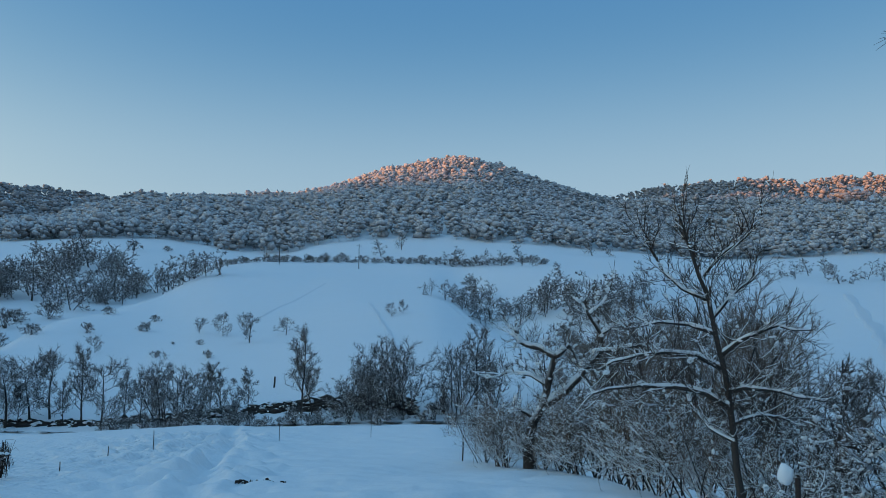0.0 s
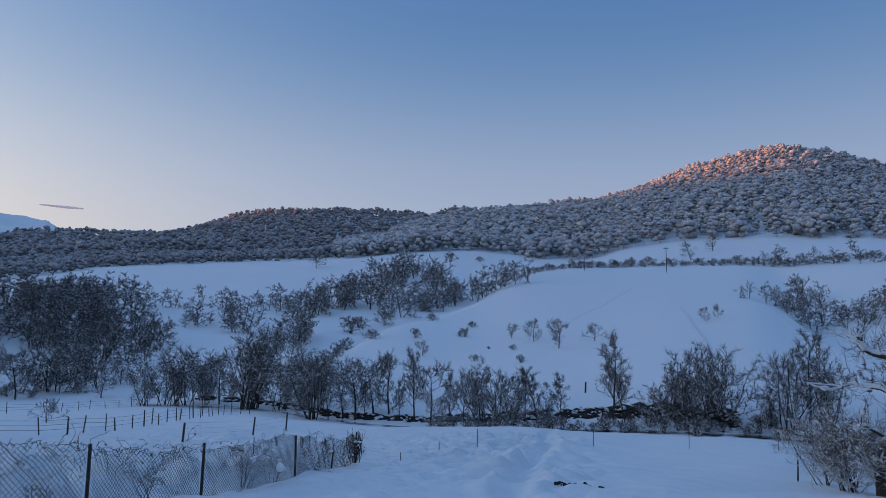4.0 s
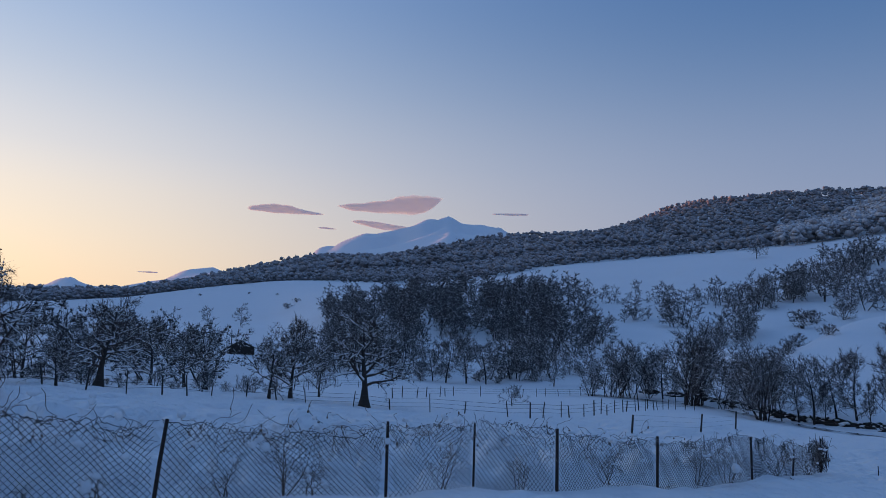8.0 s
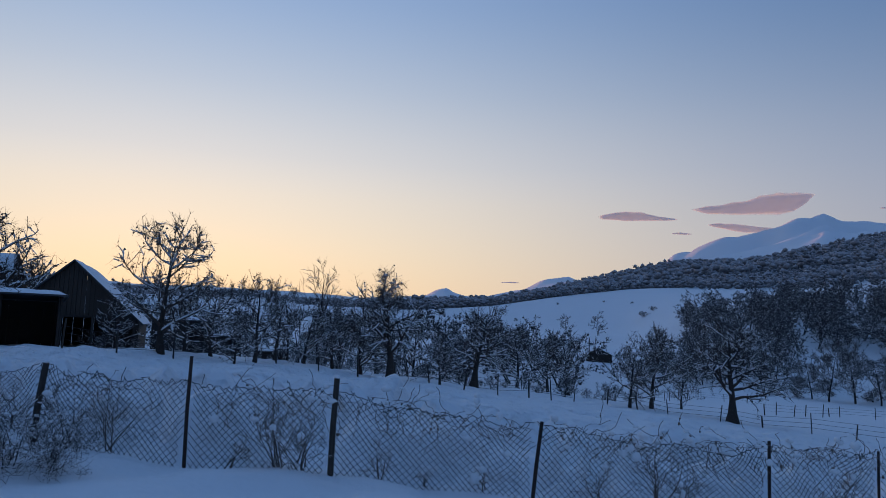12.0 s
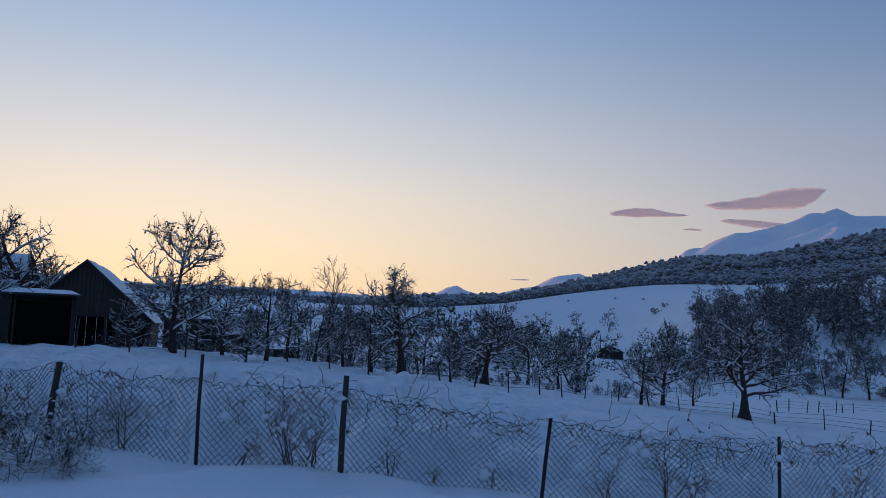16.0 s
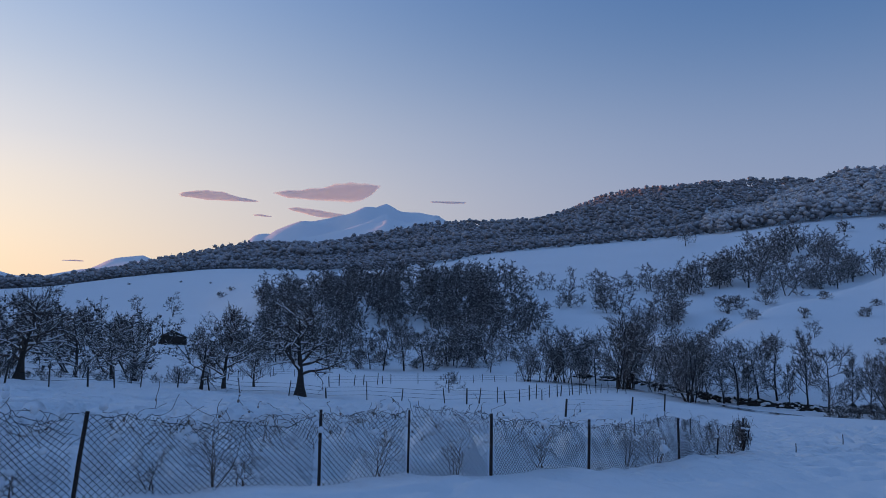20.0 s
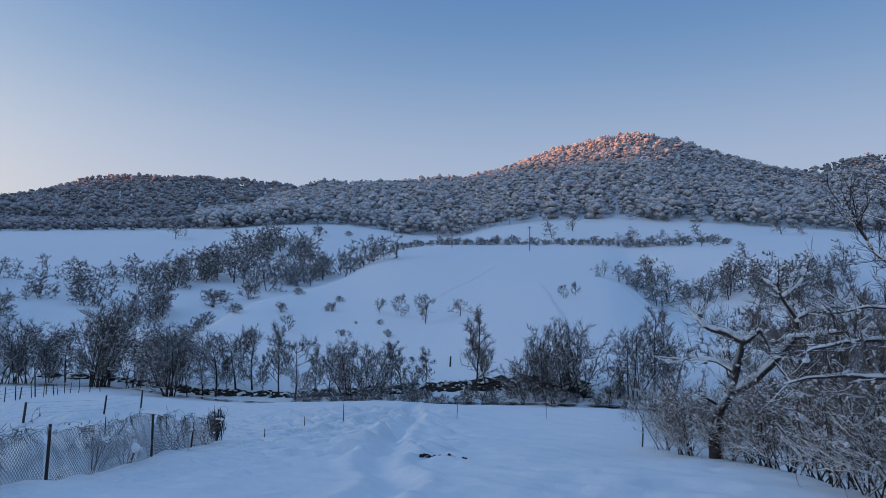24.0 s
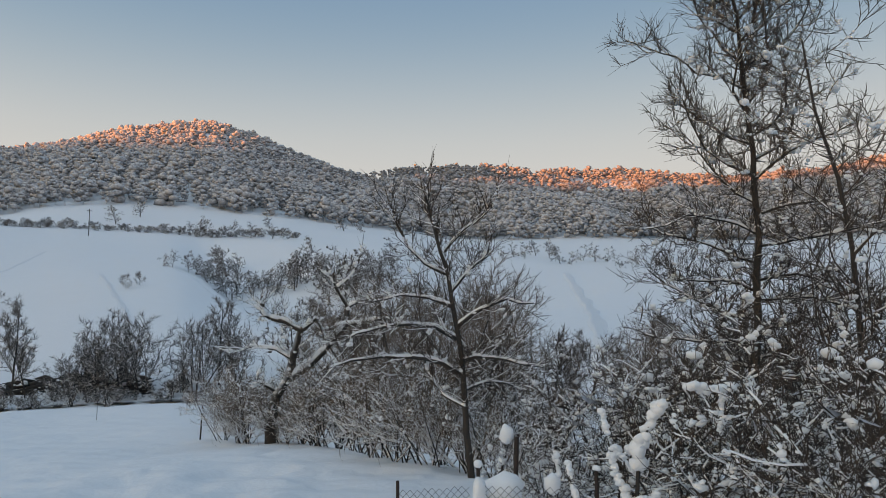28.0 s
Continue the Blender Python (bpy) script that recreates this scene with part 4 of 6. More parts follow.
plant(GROVE, 7, [(37.5 + 0.9 * i + pick.uniform(-0.3, 0.3), 205 + pick.uniform(-12, 25), pick.uniform(3.5, 5.5)) for i in range(10)], "rimed bushy tree on the upper white slope", "tree", "ravine trees")

# hedge along the field's top, groups beyond the near thicket
plant(GROVE, 7, ((4.8, 293.7, 7.3), (3.2, 314, 7.4), (-1.3, 278.5, 6.8), (-3.6, 273.2, 6.6), (-6.2, 269.4, 5.4), (-5.9, 295.3, 5.5), (-11.6, 328.3, 8.3), (-12.9, 333.8, 6), (-0.2, 277.8, 4.7), (-4.6, 271.7, 5.5), (-7, 267.9, 3.4), (-0.8, 279, 6)), "rimed tree in the hedge above the white field", "tree", "hedge trees")
plant(BUSH, 1.5, [(-8 + 0.36 * i + pick.uniform(-0.15, 0.15), 276 + pick.uniform(-3, 5), pick.uniform(1.8, 4.0)) for i in range(70)], "rimed hedge bush along the top of the field", "bush", "hedge bushes", "bush", 0.3)
plant(GROVE, 7, ((-1.4, 183, 6.2), (-2.8, 216, 9.7), (-3.6, 191.4, 8.5), (-2, 201.8, 6.8), (-5.9, 190.7, 5.6), (-8.3, 204.1, 7.5), (-9.2, 239.2, 5.2), (-10.2, 172.2, 9.5), (-11.3, 162.7, 10), (-7.9, 182.3, 9.3), (-12.4, 158.5, 9), (-14, 171.6, 8), (-15.4, 188.6, 7.8), (-9, 186, 7), (-6.8, 188, 6)), "dense rimed tree in the hollow beside the field", "tree", "hollow trees")
HOLLOW = ((-1.4, 183, 6.2), (-2.8, 216, 9.0), (-3.6, 191, 8.0), (-5.9, 191, 5.6), (-8.3, 204, 7.5), (-10.2, 172, 9.0), (-11.3, 163, 9.0), (-7.9, 182, 9.0), (-12.4, 158, 8.5), (-14, 172, 8), (-15.4, 189, 7.8), (-6.8, 188, 6))
grove("hollow_woods", "pale rimed trees crowding the hollow beside the field", GROVE, 7, [(az + pick.uniform(-1.0, 1.0), r + pick.uniform(-8, 8), h * pick.uniform(0.5, 0.9)) for az, r, h in HOLLOW for _ in range(4)])
plant(GROVE, 7, ((0.9, 179.5, 4.5), (-0.1, 178.2, 4.7), (-0.7, 181, 5)), "round rimed tree on the brow of the field", "tree", "hollow trees")
grove("gully_woods", "dense bare wood deep in the gully", GROVE, 7, [(pick.uniform(-22, -7), pick.uniform(70, 150), pick.uniform(4, 7)) for i in range(26)])
plant(ROUND, 5, [(az, r, pick.uniform(4.5, 7)) for az, r in ((pick.uniform(-52, -22), pick.uniform(55, 150)) for i in range(22)) if not (-36 < az < -27 and r > 75)], "bare rimed tree standing in the gully", "tree", "gully trees")
grove("far_row_woods", "row of rimed trees across the far clearing", GROVE, 7, [(-24 - i * 0.9, 290 + pick.uniform(-15, 15), pick.uniform(5, 8)) for i in range(26)])

# wooded knoll
grove("knoll_woods", "dense dark rimed wood covering the knoll", GROVE, 7, [(az, r, pick.uniform(5.5, 8.5)) for az, r in ((pick.uniform(46, 66), pick.uniform(150, 232)) for i in range(300)) if not (50 < az < 58 and r < 160)][:205], fine=FROSTED)
plant(BUSH, 1.5, [(pick.uniform(46, 66), pick.uniform(118, 150), pick.uniform(1.0, 2.6)) for i in range(36)], "snow-laden bush on the knoll's lower slope", "bush", "knoll bushes", "bush")

grove("knoll_flank_woods", "rimed scrub wood running down the knoll's flank", GROVE, 7, [(az, r, pick.uniform(3.8, 6.8)) for az, r in ((pick.uniform(44.5, 53.5), pick.uniform(117, 165)) for i in range(60))], fine=FROSTED)
grove("knoll_edge_woods", "dark frosted trees at the knoll's western foot", GROVE, 7, [(pick.uniform(59, 68), pick.uniform(118, 155), pick.uniform(4.5, 7.5)) for i in range(26)], fine=FROSTED)

# valley trees behind the orchard, white hill beyond
plant(DARK_GROVE, 7, [q for q in ((pick.uniform(66, 84), pick.uniform(75, 150), pick.uniform(5, 8)) for i in range(34)) if not 71.4 < q[0] < 73.0], "dark bare tree in the valley bottom", "tree", "valley trees")
grove("valley_woods", "dark bare scrub wood behind the orchard", GROVE, 7, [(pick.uniform(84, 112), pick.uniform(60, 150), pick.uniform(3.5, 6.0)) for i in range(34)], fine=FROSTED)
plant(GROVE, 7, ((72.3, 248.5, 7.7), (74.7, 285.4, 7.3)), "thick rimed bushy tree on the white hill", "tree", "white hill bushes")
plant(BUSH, 1.5, ((68.9, 287.5, 3), (71.8, 352.5, 1.3), (69.7, 336.2, 1.2), (75.3, 364.2, 1.3), (84.4, 373.6, 3.8), (68.2, 292, 2.4), (78.5, 340, 1.6), (80.1, 330, 1.8), (77.2, 300, 1.5)), "small dark bush on the white hill", "bush", "white hill bushes", "bush")

# orchard row
plant(ORCHARD_KIND, 5, ((105.3, 35.9, 6.6), (98.7, 34, 4.2), (76.1, 56.2, 5.1), (74.7, 58.5, 5.0), (70.1, 47.6, 4.3), (68.5, 48.7, 5.5), (78.5, 58.5, 5.5), (90.6, 41.4, 4.2), (84.5, 40.6, 3.0), (100.2, 31.3, 2.5), (95, 38.4, 3.5)), "gnarled orchard tree with snow clinging to its twigs", "fruit_tree", "orchard trees", "fruit tree")
plant(OLD, 5, ((62.9, 47.8, 6.7), (88.2, 40, 6.4), (81.9, 46.3, 5.7)), "old thick-trunked orchard tree laden with snow", "fruit_tree", "orchard trees", "fruit tree")
plant(BARE, 6, ((93.9, 43.9, 6.8), (96.3, 39.9, 4.4), (92.2, 45.2, 5.0)), "thin upright tree with bare spread twigs", "tree", "orchard trees")
plant(OLD, 5, ((119.8, 33, 5.4), (114.4, 50, 8.2), (122.5, 28, 5.5)), "old bare garden tree with snow on its boughs", "fruit_tree", "garden trees", "fruit tree")
plant(ORCHARD_KIND, 5, ((108.3, 39, 2.8), (121, 22, 3.6)), "garden tree with fine snowy twigs beside the sheds", "fruit_tree", "garden trees", "fruit tree")
plant(ORCHARD_KIND, 5, ((86.5, 46, 4.2), (92.8, 40, 3.8), (97.2, 38, 4.0), (101.8, 37, 4.2), (66.3, 60, 3.8), (103.6, 40, 4.0), (89.4, 52, 4.4)), "dark bare fruit tree in the old orchard", "fruit_tree", "orchard trees", "fruit tree")
plant(DARK_BUSH, 1.5, [(70 + 1.02 * i + pick.uniform(-0.4, 0.4), np.interp(70 + i, (70, 80, 90, 112), (50, 47, 43, 38)) + pick.uniform(0, 9), pick.uniform(0.7, 1.7)) for i in range(40)], "dark tangled undergrowth between the orchard trees", "bush", "orchard undergrowth", "bush", 0.1)


# ---- near trees on the right ----
def crafted(name, seed, lines, wood, fine, subs, twigs, sub_len, twig_r, depth, clumps, clump, up=0.25, along=0.75, share=0.9, wild=0.17):
    """A tree from its own limbs, given as points across (x) and up (z); side shoots grow on them."""
    rng = np.random.default_rng(seed)
    seg, which = [], []

    def bend(points, r0, r1, level, y0, wander):
        y, out = y0, []
        n = len(points) - 1
        drift = rng.normal() * wander
        for i in range(n):
            a, b = points[i], points[i + 1]
            p = np.array((a[0], y, a[1]))
            y += drift * math.hypot(b[0] - a[0], b[1] - a[1])
            q = np.array((b[0], y, b[1]))
            ra, rb = r0 + (r1 - r0) * i / n, r0 + (r1 - r0) * (i + 1) / n
            m = (p + q) / 2 + rng.normal(0, 0.02, 3) * np.linalg.norm(q - p)
            seg.append((*p, *m, ra, (ra + rb) / 2, level))
            seg.append((*m, *q, (ra + rb) / 2, rb, level))
            out.append((p, q, ra))
        return out

    def shoot(p, d, length, r, level, steps):
        made = []
        for i in range(steps):
            d = d + rng.normal(0, wild, 3) + np.array((0, 0, up * 0.5))
            d /= np.linalg.norm(d)
            q = p + d * length / steps
            ra, rb = r * (1 - 0.5 * i / steps), r * (1 - 0.5 * (i + 1) / steps)
            seg.append((*p, *q, ra, rb, level))
            made.append((p, q, d))
            p = q
        return made

    for number, (points, r0, r1, level, wander) in enumerate(lines):
        which += [0] * (len(seg) - len(which))
        run = bend(points, r0, r1, level, rng.normal() * 0.03, wander)
        which += [number if level else 0] * (len(seg) - len(which))
        if level == 0:
            run = run[2:]
        for p, q, r in run:
            for _ in range(subs):
                at_ = p + (q - p) * rng.uniform(0, 1)
                d = (q - p) / np.linalg.norm(q - p) * along + rng.normal(0, 0.6, 3) + (0, 0, up)
                d /= np.linalg.norm(d)
                for a, b, dd in shoot(at_, d, sub_len * rng.uniform(0.4, 1.2), min(r * 0.5, twig_r * 1.8), 2, 4):
                    for _ in range(twigs):
                        e = dd + rng.normal(0, 0.5, 3) + (0, 0, up)
                        shoot(a + (b - a) * rng.uniform(0, 1), e / np.linalg.norm(e), sub_len * 0.45 * rng.uniform(0.4, 1.1), twig_r, 3, 2)
    which += [0] * (len(seg) - len(which))
    a = np.array(seg)
    seg = a[:, 0:3], a[:, 3:6], a[:, 6], a[:, 7], a[:, 8].astype(int)
    lv = seg[4]
    v, f = tubes(*(s[lv == 0] for s in seg[:4]), 10)
    trunk = mesh_from(name + "_trunk", v, f, wood, True)
    limbs = [mesh_from(name + "_limb", *tubes(*(s[k] for s in seg[:4]), 8), wood, True) for k in (np.array(which) == j for j in range(1, max(which) + 1))]
    crown = mesh_from(name + "_crown", *joined([tubes(*(s[lv == k] for s in seg[:4]), 4 if k == 2 else 3) for k in (2, 3)]), fine)
    pieces = [snow_on(rng, seg, 1.0, depth, twig_r * 1.05, share)]
    k = rng.choice(np.where((lv >= 1) & (seg[2] > twig_r * 1.1))[0], clumps)
    size = clump * rng.lognormal(0, 0.4, clumps).clip(0.4, 1.7)
    for t, g in ((0.1, 0.6), (0.4, 1.0), (0.7, 0.8), (1.0, 0.5)):
        at_ = seg[0][k] + (seg[1][k] - seg[0][k]) * t + rng.normal(0, 0.2, (clumps, 3)) * size[:, None] + [[0, 0, 0.2 * clump]]
        pieces.append(lumps(rng, at_, size * g * rng.uniform(0.7, 1.2, clumps), 0.75, ICO1))
    snow = mesh_from(name + "_snow", *joined(pieces), SNOW_CLUMP, True)
    return trunk, limbs, crown, snow


def crafted_tree(meshes, place, turn, label, name, category, size=1.0):
    ob = thing(name, place, label, category, "", "", turn, size)
    part("trunk", meshes[0], None, ob)
    for m in meshes[1]:
        part("limb", m, None, ob)
    part("crown", meshes[2], None, ob, "fine bare twigs")["kind"] = "stuff"
    part("snow", meshes[3], None, ob, "snow lying along the limbs")["kind"] = "stuff"
    return ob


APPLE_LIMBS = (
    (((0, -0.3), (0, 0), (-0.09, 0.82), (-0.15, 1.92), (-0.31, 3.02), (-0.44, 3.9), (-0.66, 4.56), (-0.86, 5.3)), 0.08, 0.02, 0, 0.05),
    (((-0.13, 1.87), (-0.55, 2.14), (-1.1, 2.25), (-1.65, 2.27), (-2.2, 2.2), (-2.53, 2.09)), 0.055, 0.012, 1, 0.3),
    (((-0.27, 2.58), (-0.66, 2.8), (-1.21, 2.86), (-1.65, 2.8), (-2.09, 2.69), (-2.4, 2.5)), 0.05, 0.012, 1, -0.3),
    (((-0.35, 3.19), (-0.77, 3.35), (-1.32, 3.41), (-1.76, 3.3)), 0.04, 0.01, 1, 0.5),
    (((-0.44, 3.79), (-0.88, 4.01), (-1.21, 4.34), (-1.43, 4.78), (-1.59, 5.09)), 0.035, 0.009, 1, 0.2),
    (((-0.49, 4.23), (-0.22, 4.56), (0.11, 4.78), (0.33, 4.97)), 0.03, 0.009, 1, 0.3),
    (((-0.2, 2.14), (0.11, 2.25), (0.44, 2.23), (0.88, 2.14), (1.32, 2.09)), 0.045, 0.012, 1, -0.4),
    (((-0.27, 2.8), (0.0, 3.02), (0.33, 3.19), (0.66, 3.32), (1.15, 3.24)), 0.045, 0.011, 1, 0.3),
    (((-0.38, 3.46), (-0.11, 3.79), (0.11, 4.01), (0.38, 4.18)), 0.035, 0.01, 1, -0.2),
    (((-0.6, 4.4), (-0.75, 4.85), (-0.8, 5.35)), 0.022, 0.008, 1, 0.2),
    (((-0.14, 1.6), (0.3, 1.75), (0.7, 1.7), (1.0, 1.55)), 0.03, 0.01, 1, 0.5),
    (((-0.1, 1.3), (-0.5, 1.5), (-0.8, 1.9), (-1.0, 2.4)), 0.03, 0.01, 1, 0.6),
)
crafted_tree(crafted("apple_tree", 201, APPLE_LIMBS, BARK, TWIG, 6, 3, 0.8, 0.005, 0.018, 120, 0.034, 0.22, 0.6, 1.0, 0.24), spot(-21.6, 14.3), -21.6,
             "bare dark apple tree with snow along its arching branches", "apple_tree", "apple tree")

OLD_LIMBS = (
    (((0, -0.3), (0, 0), (-0.04, 0.67), (0.13, 1.49), (0.44, 1.95), (0.67, 2.85), (0.85, 3.58)), 0.21, 0.09, 0, 0.02),
    (((0.85, 3.5), (0.4, 3.76), (-0.05, 3.85), (-0.33, 4.03), (-0.36, 4.3), (-0.6, 4.45)), 0.10, 0.025, 1, 0.1),
    (((0.5, 2.0), (1.13, 2.4), (1.58, 2.85), (2.2, 3.58), (2.3, 4.2), (1.9, 4.85), (1.82, 5.4)), 0.13, 0.04, 1, -0.05),
    (((0.9, 3.5), (1.3, 3.85), (1.5, 3.4), (1.6, 3.1)), 0.07, 0.02, 1, 0.2),
    (((2.25, 3.65), (2.9, 3.76), (3.6, 3.85), (4.2, 3.6)), 0.06, 0.015, 1, 0.2),
    (((1.95, 4.8), (2.3, 5.1), (2.6, 5.6)), 0.04, 0.012, 1, -0.2),
    (((2.3, 4.2), (2.9, 4.5), (3.5, 4.55)), 0.045, 0.012, 1, 0.2),
    (((0.6, 2.6), (0.1, 2.9), (-0.6, 3.0), (-1.0, 2.85)), 0.05, 0.014, 1, -0.3),
    (((0.2, 1.6), (-0.3, 1.9), (-0.6, 1.85)), 0.08, 0.02, 1, 0.3),
)
crafted_tree(crafted("leaning_tree", 202, OLD_LIMBS, PLASTERED, TWIG, 6, 3, 0.8, 0.0055, 0.055, 260, 0.05, 0.2, 0.5, 1.0, 0.26), spot(-6.6, 23.4, 0.1), -6.6,
             "old leaning fruit tree plastered with snow, its limbs bent", "fruit_tree", "fruit tree")


def tall_limbs(seed, count, trunk, low, high, reach, r0):
    """Limbs for an upright tree: low ones reach out and sag, high ones curve upward."""
    rng = np.random.default_rng(seed)
    tx, tz = zip(*trunk)
    lines = [(trunk, r0, r0 * 0.16, 0, 0.03)]
    for i in range(count):
        g = (i + rng.uniform(0, 1)) / count
        z = low + (high - low) * g
        x = float(np.interp(z, tz, tx))
        side_ = -1 if i % 2 else 1
        ln = reach * (0.3 + 0.75 * math.sin(math.pi * (0.15 + 0.72 * g))) * rng.uniform(0.75, 1.15)
        angle = 0.15 + 0.75 * g + rng.normal() * 0.18
        pts = [(x, z)]
        for k in range(5):
            x += side_ * math.cos(angle) * ln / 5
            z += math.sin(angle) * ln / 5
            pts.append((x, z))
            angle += (0.20 if g > 0.35 else -0.14 if k < 3 else 0.25) + rng.normal() * 0.26
        lines.append((tuple(pts), r0 * (0.30 - 0.13 * g), 0.008, 1, rng.normal() * 0.45))
    return tuple(lines)


TALL_TRUNK = ((0.10, -0.3), (0.06, 0.0), (0.0, 1.5), (0.1, 3.0), (0.16, 4.3), (0.12, 5.6), (0.0, 7.0), (-0.2, 8.6), (-0.35, 10.4))
crafted_tree(crafted("tall_tree", 203, tall_limbs(205, 38, TALL_TRUNK, 1.4, 9.8, 1.85, 0.085), BARK, TWIG, 5, 4, 0.7, 0.0045, 0.018, 300, 0.042, 0.22, 0.45, 0.6, 0.28), spot(-41.6, 12.4, 0.2), -41.6,
             "tall bare tree with budding twigs and snow clumps", "tall_tree", "tree")
SECOND = tree_meshes("slim_tree", 204, BARK, TWIG, 0.012, clumps=200, clump=0.034, share=0.35, least=0.009, thick_sides=8, height=8.5, trunk_r=0.06, limb_r=0.35, limbs=26, subs=8, twigs=6, start=0.12, spread=0.7, rise=0.25, crook=0.28, twig_r=0.005, limb_len=0.27)
tree(SECOND, spot(-48.0, 11.6, 0.2), "slim bare tree with snow on its twigs", "slim_tree", "tree", "", 10)

# ---- brown-twigged trees standing up out of the gully ----
GULLY_KIND = [tree_meshes("gully_tree", s, BARK, BROWN_TWIG, 0.03, share=0.35, least=0.012, thick_sides=6, sides_by=(4, 3, 3), spray=(3600, 0.42, 0.014, 0.15), dome=True, height=8, trunk_r=0.12, limbs=12, subs=6, twigs=2, start=0.22, spread=0.6, rise=0.35, crook=0.2, twig_r=0.010, stems=2, limb_len=0.34, limb_r=0.4) for s in (241, 242)]
plant(GULLY_KIND, 8, ((-15.6, 40, 8.6), (-17.4, 43, 10.4), (-19.4, 41, 10.6), (-21.2, 44, 11.0), (-23.0, 42, 10.2), (-24.6, 45, 8.2), (-13.8, 42, 7.0), (-26.5, 52, 7.0), (-29.0, 60, 6.5), (-33.5, 48, 7.5), (-37, 44, 8.0), (-41, 46, 7.5)), "tall bare tree with brown twigs rising from the gully", "tree", "gully trees")

# ---- the thicket on the bank ----
THICKET = [tree_meshes("thicket", s, BARK, BROWN_TWIG if s % 2 else RIMED, 0.03, clumps=110, clump=0.032, share=0.9, least=0.005, thick_sides=5, spray=(1000, 0.35, 0.010), height=3, trunk_r=0.022, limbs=6, subs=5, twigs=2, start=0.08, spread=0.62, rise=0.3, crook=0.26, twig_r=0.0052, stems=6, limb_len=0.5) for s in (211, 212, 213)]
BROWN_THICKET = [tree_meshes("brown_thicket", s, BARK, BROWN_TWIG, 0.026, clumps=120, clump=0.032, share=1.0, least=0.005, thick_sides=5, spray=(1500, 0.45, 0.008), height=3, trunk_r=0.024, limbs=6, subs=5, twigs=2, start=0.08, spread=0.55, rise=0.35, crook=0.22, twig_r=0.0055, stems=7, limb_len=0.5) for s in (214, 215)]
SAPLING = [tree_meshes("sapling", s, BARK, TWIG, 0.012, clumps=45, clump=0.04, share=0.6, least=0.0085, thick_sides=5, spray=(900, 0.35, 0.012), height=4, trunk_r=0.035, limbs=12, subs=5, twigs=2, start=0.15, spread=0.6, rise=0.35, crook=0.24, twig_r=0.008, limb_len=0.35) for s in (221, 222)]
RIM = np.array(NEAR_RIM, float)


def rim_r(az):
    return float(np.interp(az, RIM[:, 0], RIM[:, 1]))


front = [(-3.4 - 1.05 * i + pick.uniform(-0.5, 0.5), rim_r(-3.4 - 1.05 * i) + pick.uniform(0.6, 2.2), pick.uniform(1.7, 2.6)) for i in range(21) if i < 8 or i % 2]
behind = [(-5 - 1.9 * i + pick.uniform(-0.8, 0.8), rim_r(-5 - 1.9 * i) + pick.uniform(3.5, 9), pick.uniform(1.2, 2.0) if 25 < 5 + 1.9 * i < 36 else pick.uniform(2.6, 4.0)) for i in range(25) if i % 3 != 1]
plant(BROWN_THICKET, 3, [q for q in front + behind if q[0] > -23], "dense brown shrub with a little snow in its twigs", "shrub", "thicket shrubs", "shrub")
plant(THICKET, 3, [q for q in front + behind if q[0] <= -23], "tangled bare shrub with snow caught in its twigs", "shrub", "thicket shrubs", "shrub")
plant(SAPLING, 4, [(-9 - 1.6 * i + pick.uniform(-0.8, 0.8), rim_r(-9 - 1.6 * i) + pick.uniform(1.5, 7), pick.uniform(3.0, 5.0)) for i in range(26) if i % 2 and not 27 < 9 + 1.6 * i < 36], "thin bare sapling standing in the thicket", "sapling", "thicket saplings", "sapling")
LADEN = [tree_meshes("laden_shrub", s, BARK, TWIG, 0.035, clumps=130, clump=0.034, share=0.7, least=0.0045, thick_sides=5, spray=(900, 0.3, 0.008), height=2.2, trunk_r=0.017, limbs=6, subs=6, twigs=3, start=0.1, spread=0.8, rise=0.14, crook=0.34, twig_r=0.0045, stems=5, limb_len=0.6) for s in (231, 232)]
plant(LADEN, 2.2, ((-27.5, 10.4, 1.5), (-30, 11.5, 1.9), (-33, 11.2, 2.1), (-36.5, 10.8, 2.1), (-40, 9.8, 2.2), (-43, 7.8, 1.9), (-46.5, 7.6, 2.1), (-50, 7.5, 2.1), (-31.5, 11.4, 2.4), (-37.5, 10.6, 2.5), (-45, 9.5, 2.5)), "bent shrub weighed down by pads of snow", "shrub", "snow-laden shrubs", "shrub")
plant(LADEN, 2.2, ((112.6, 9.2, 0.8), (115.2, 9.4, 1.0), (118, 9.0, 1.1), (121, 9.0, 1.2), (119.5, 10.2, 1.3)), "bent snowy shrub leaning over the fence", "shrub", "snow-laden shrubs", "shrub")


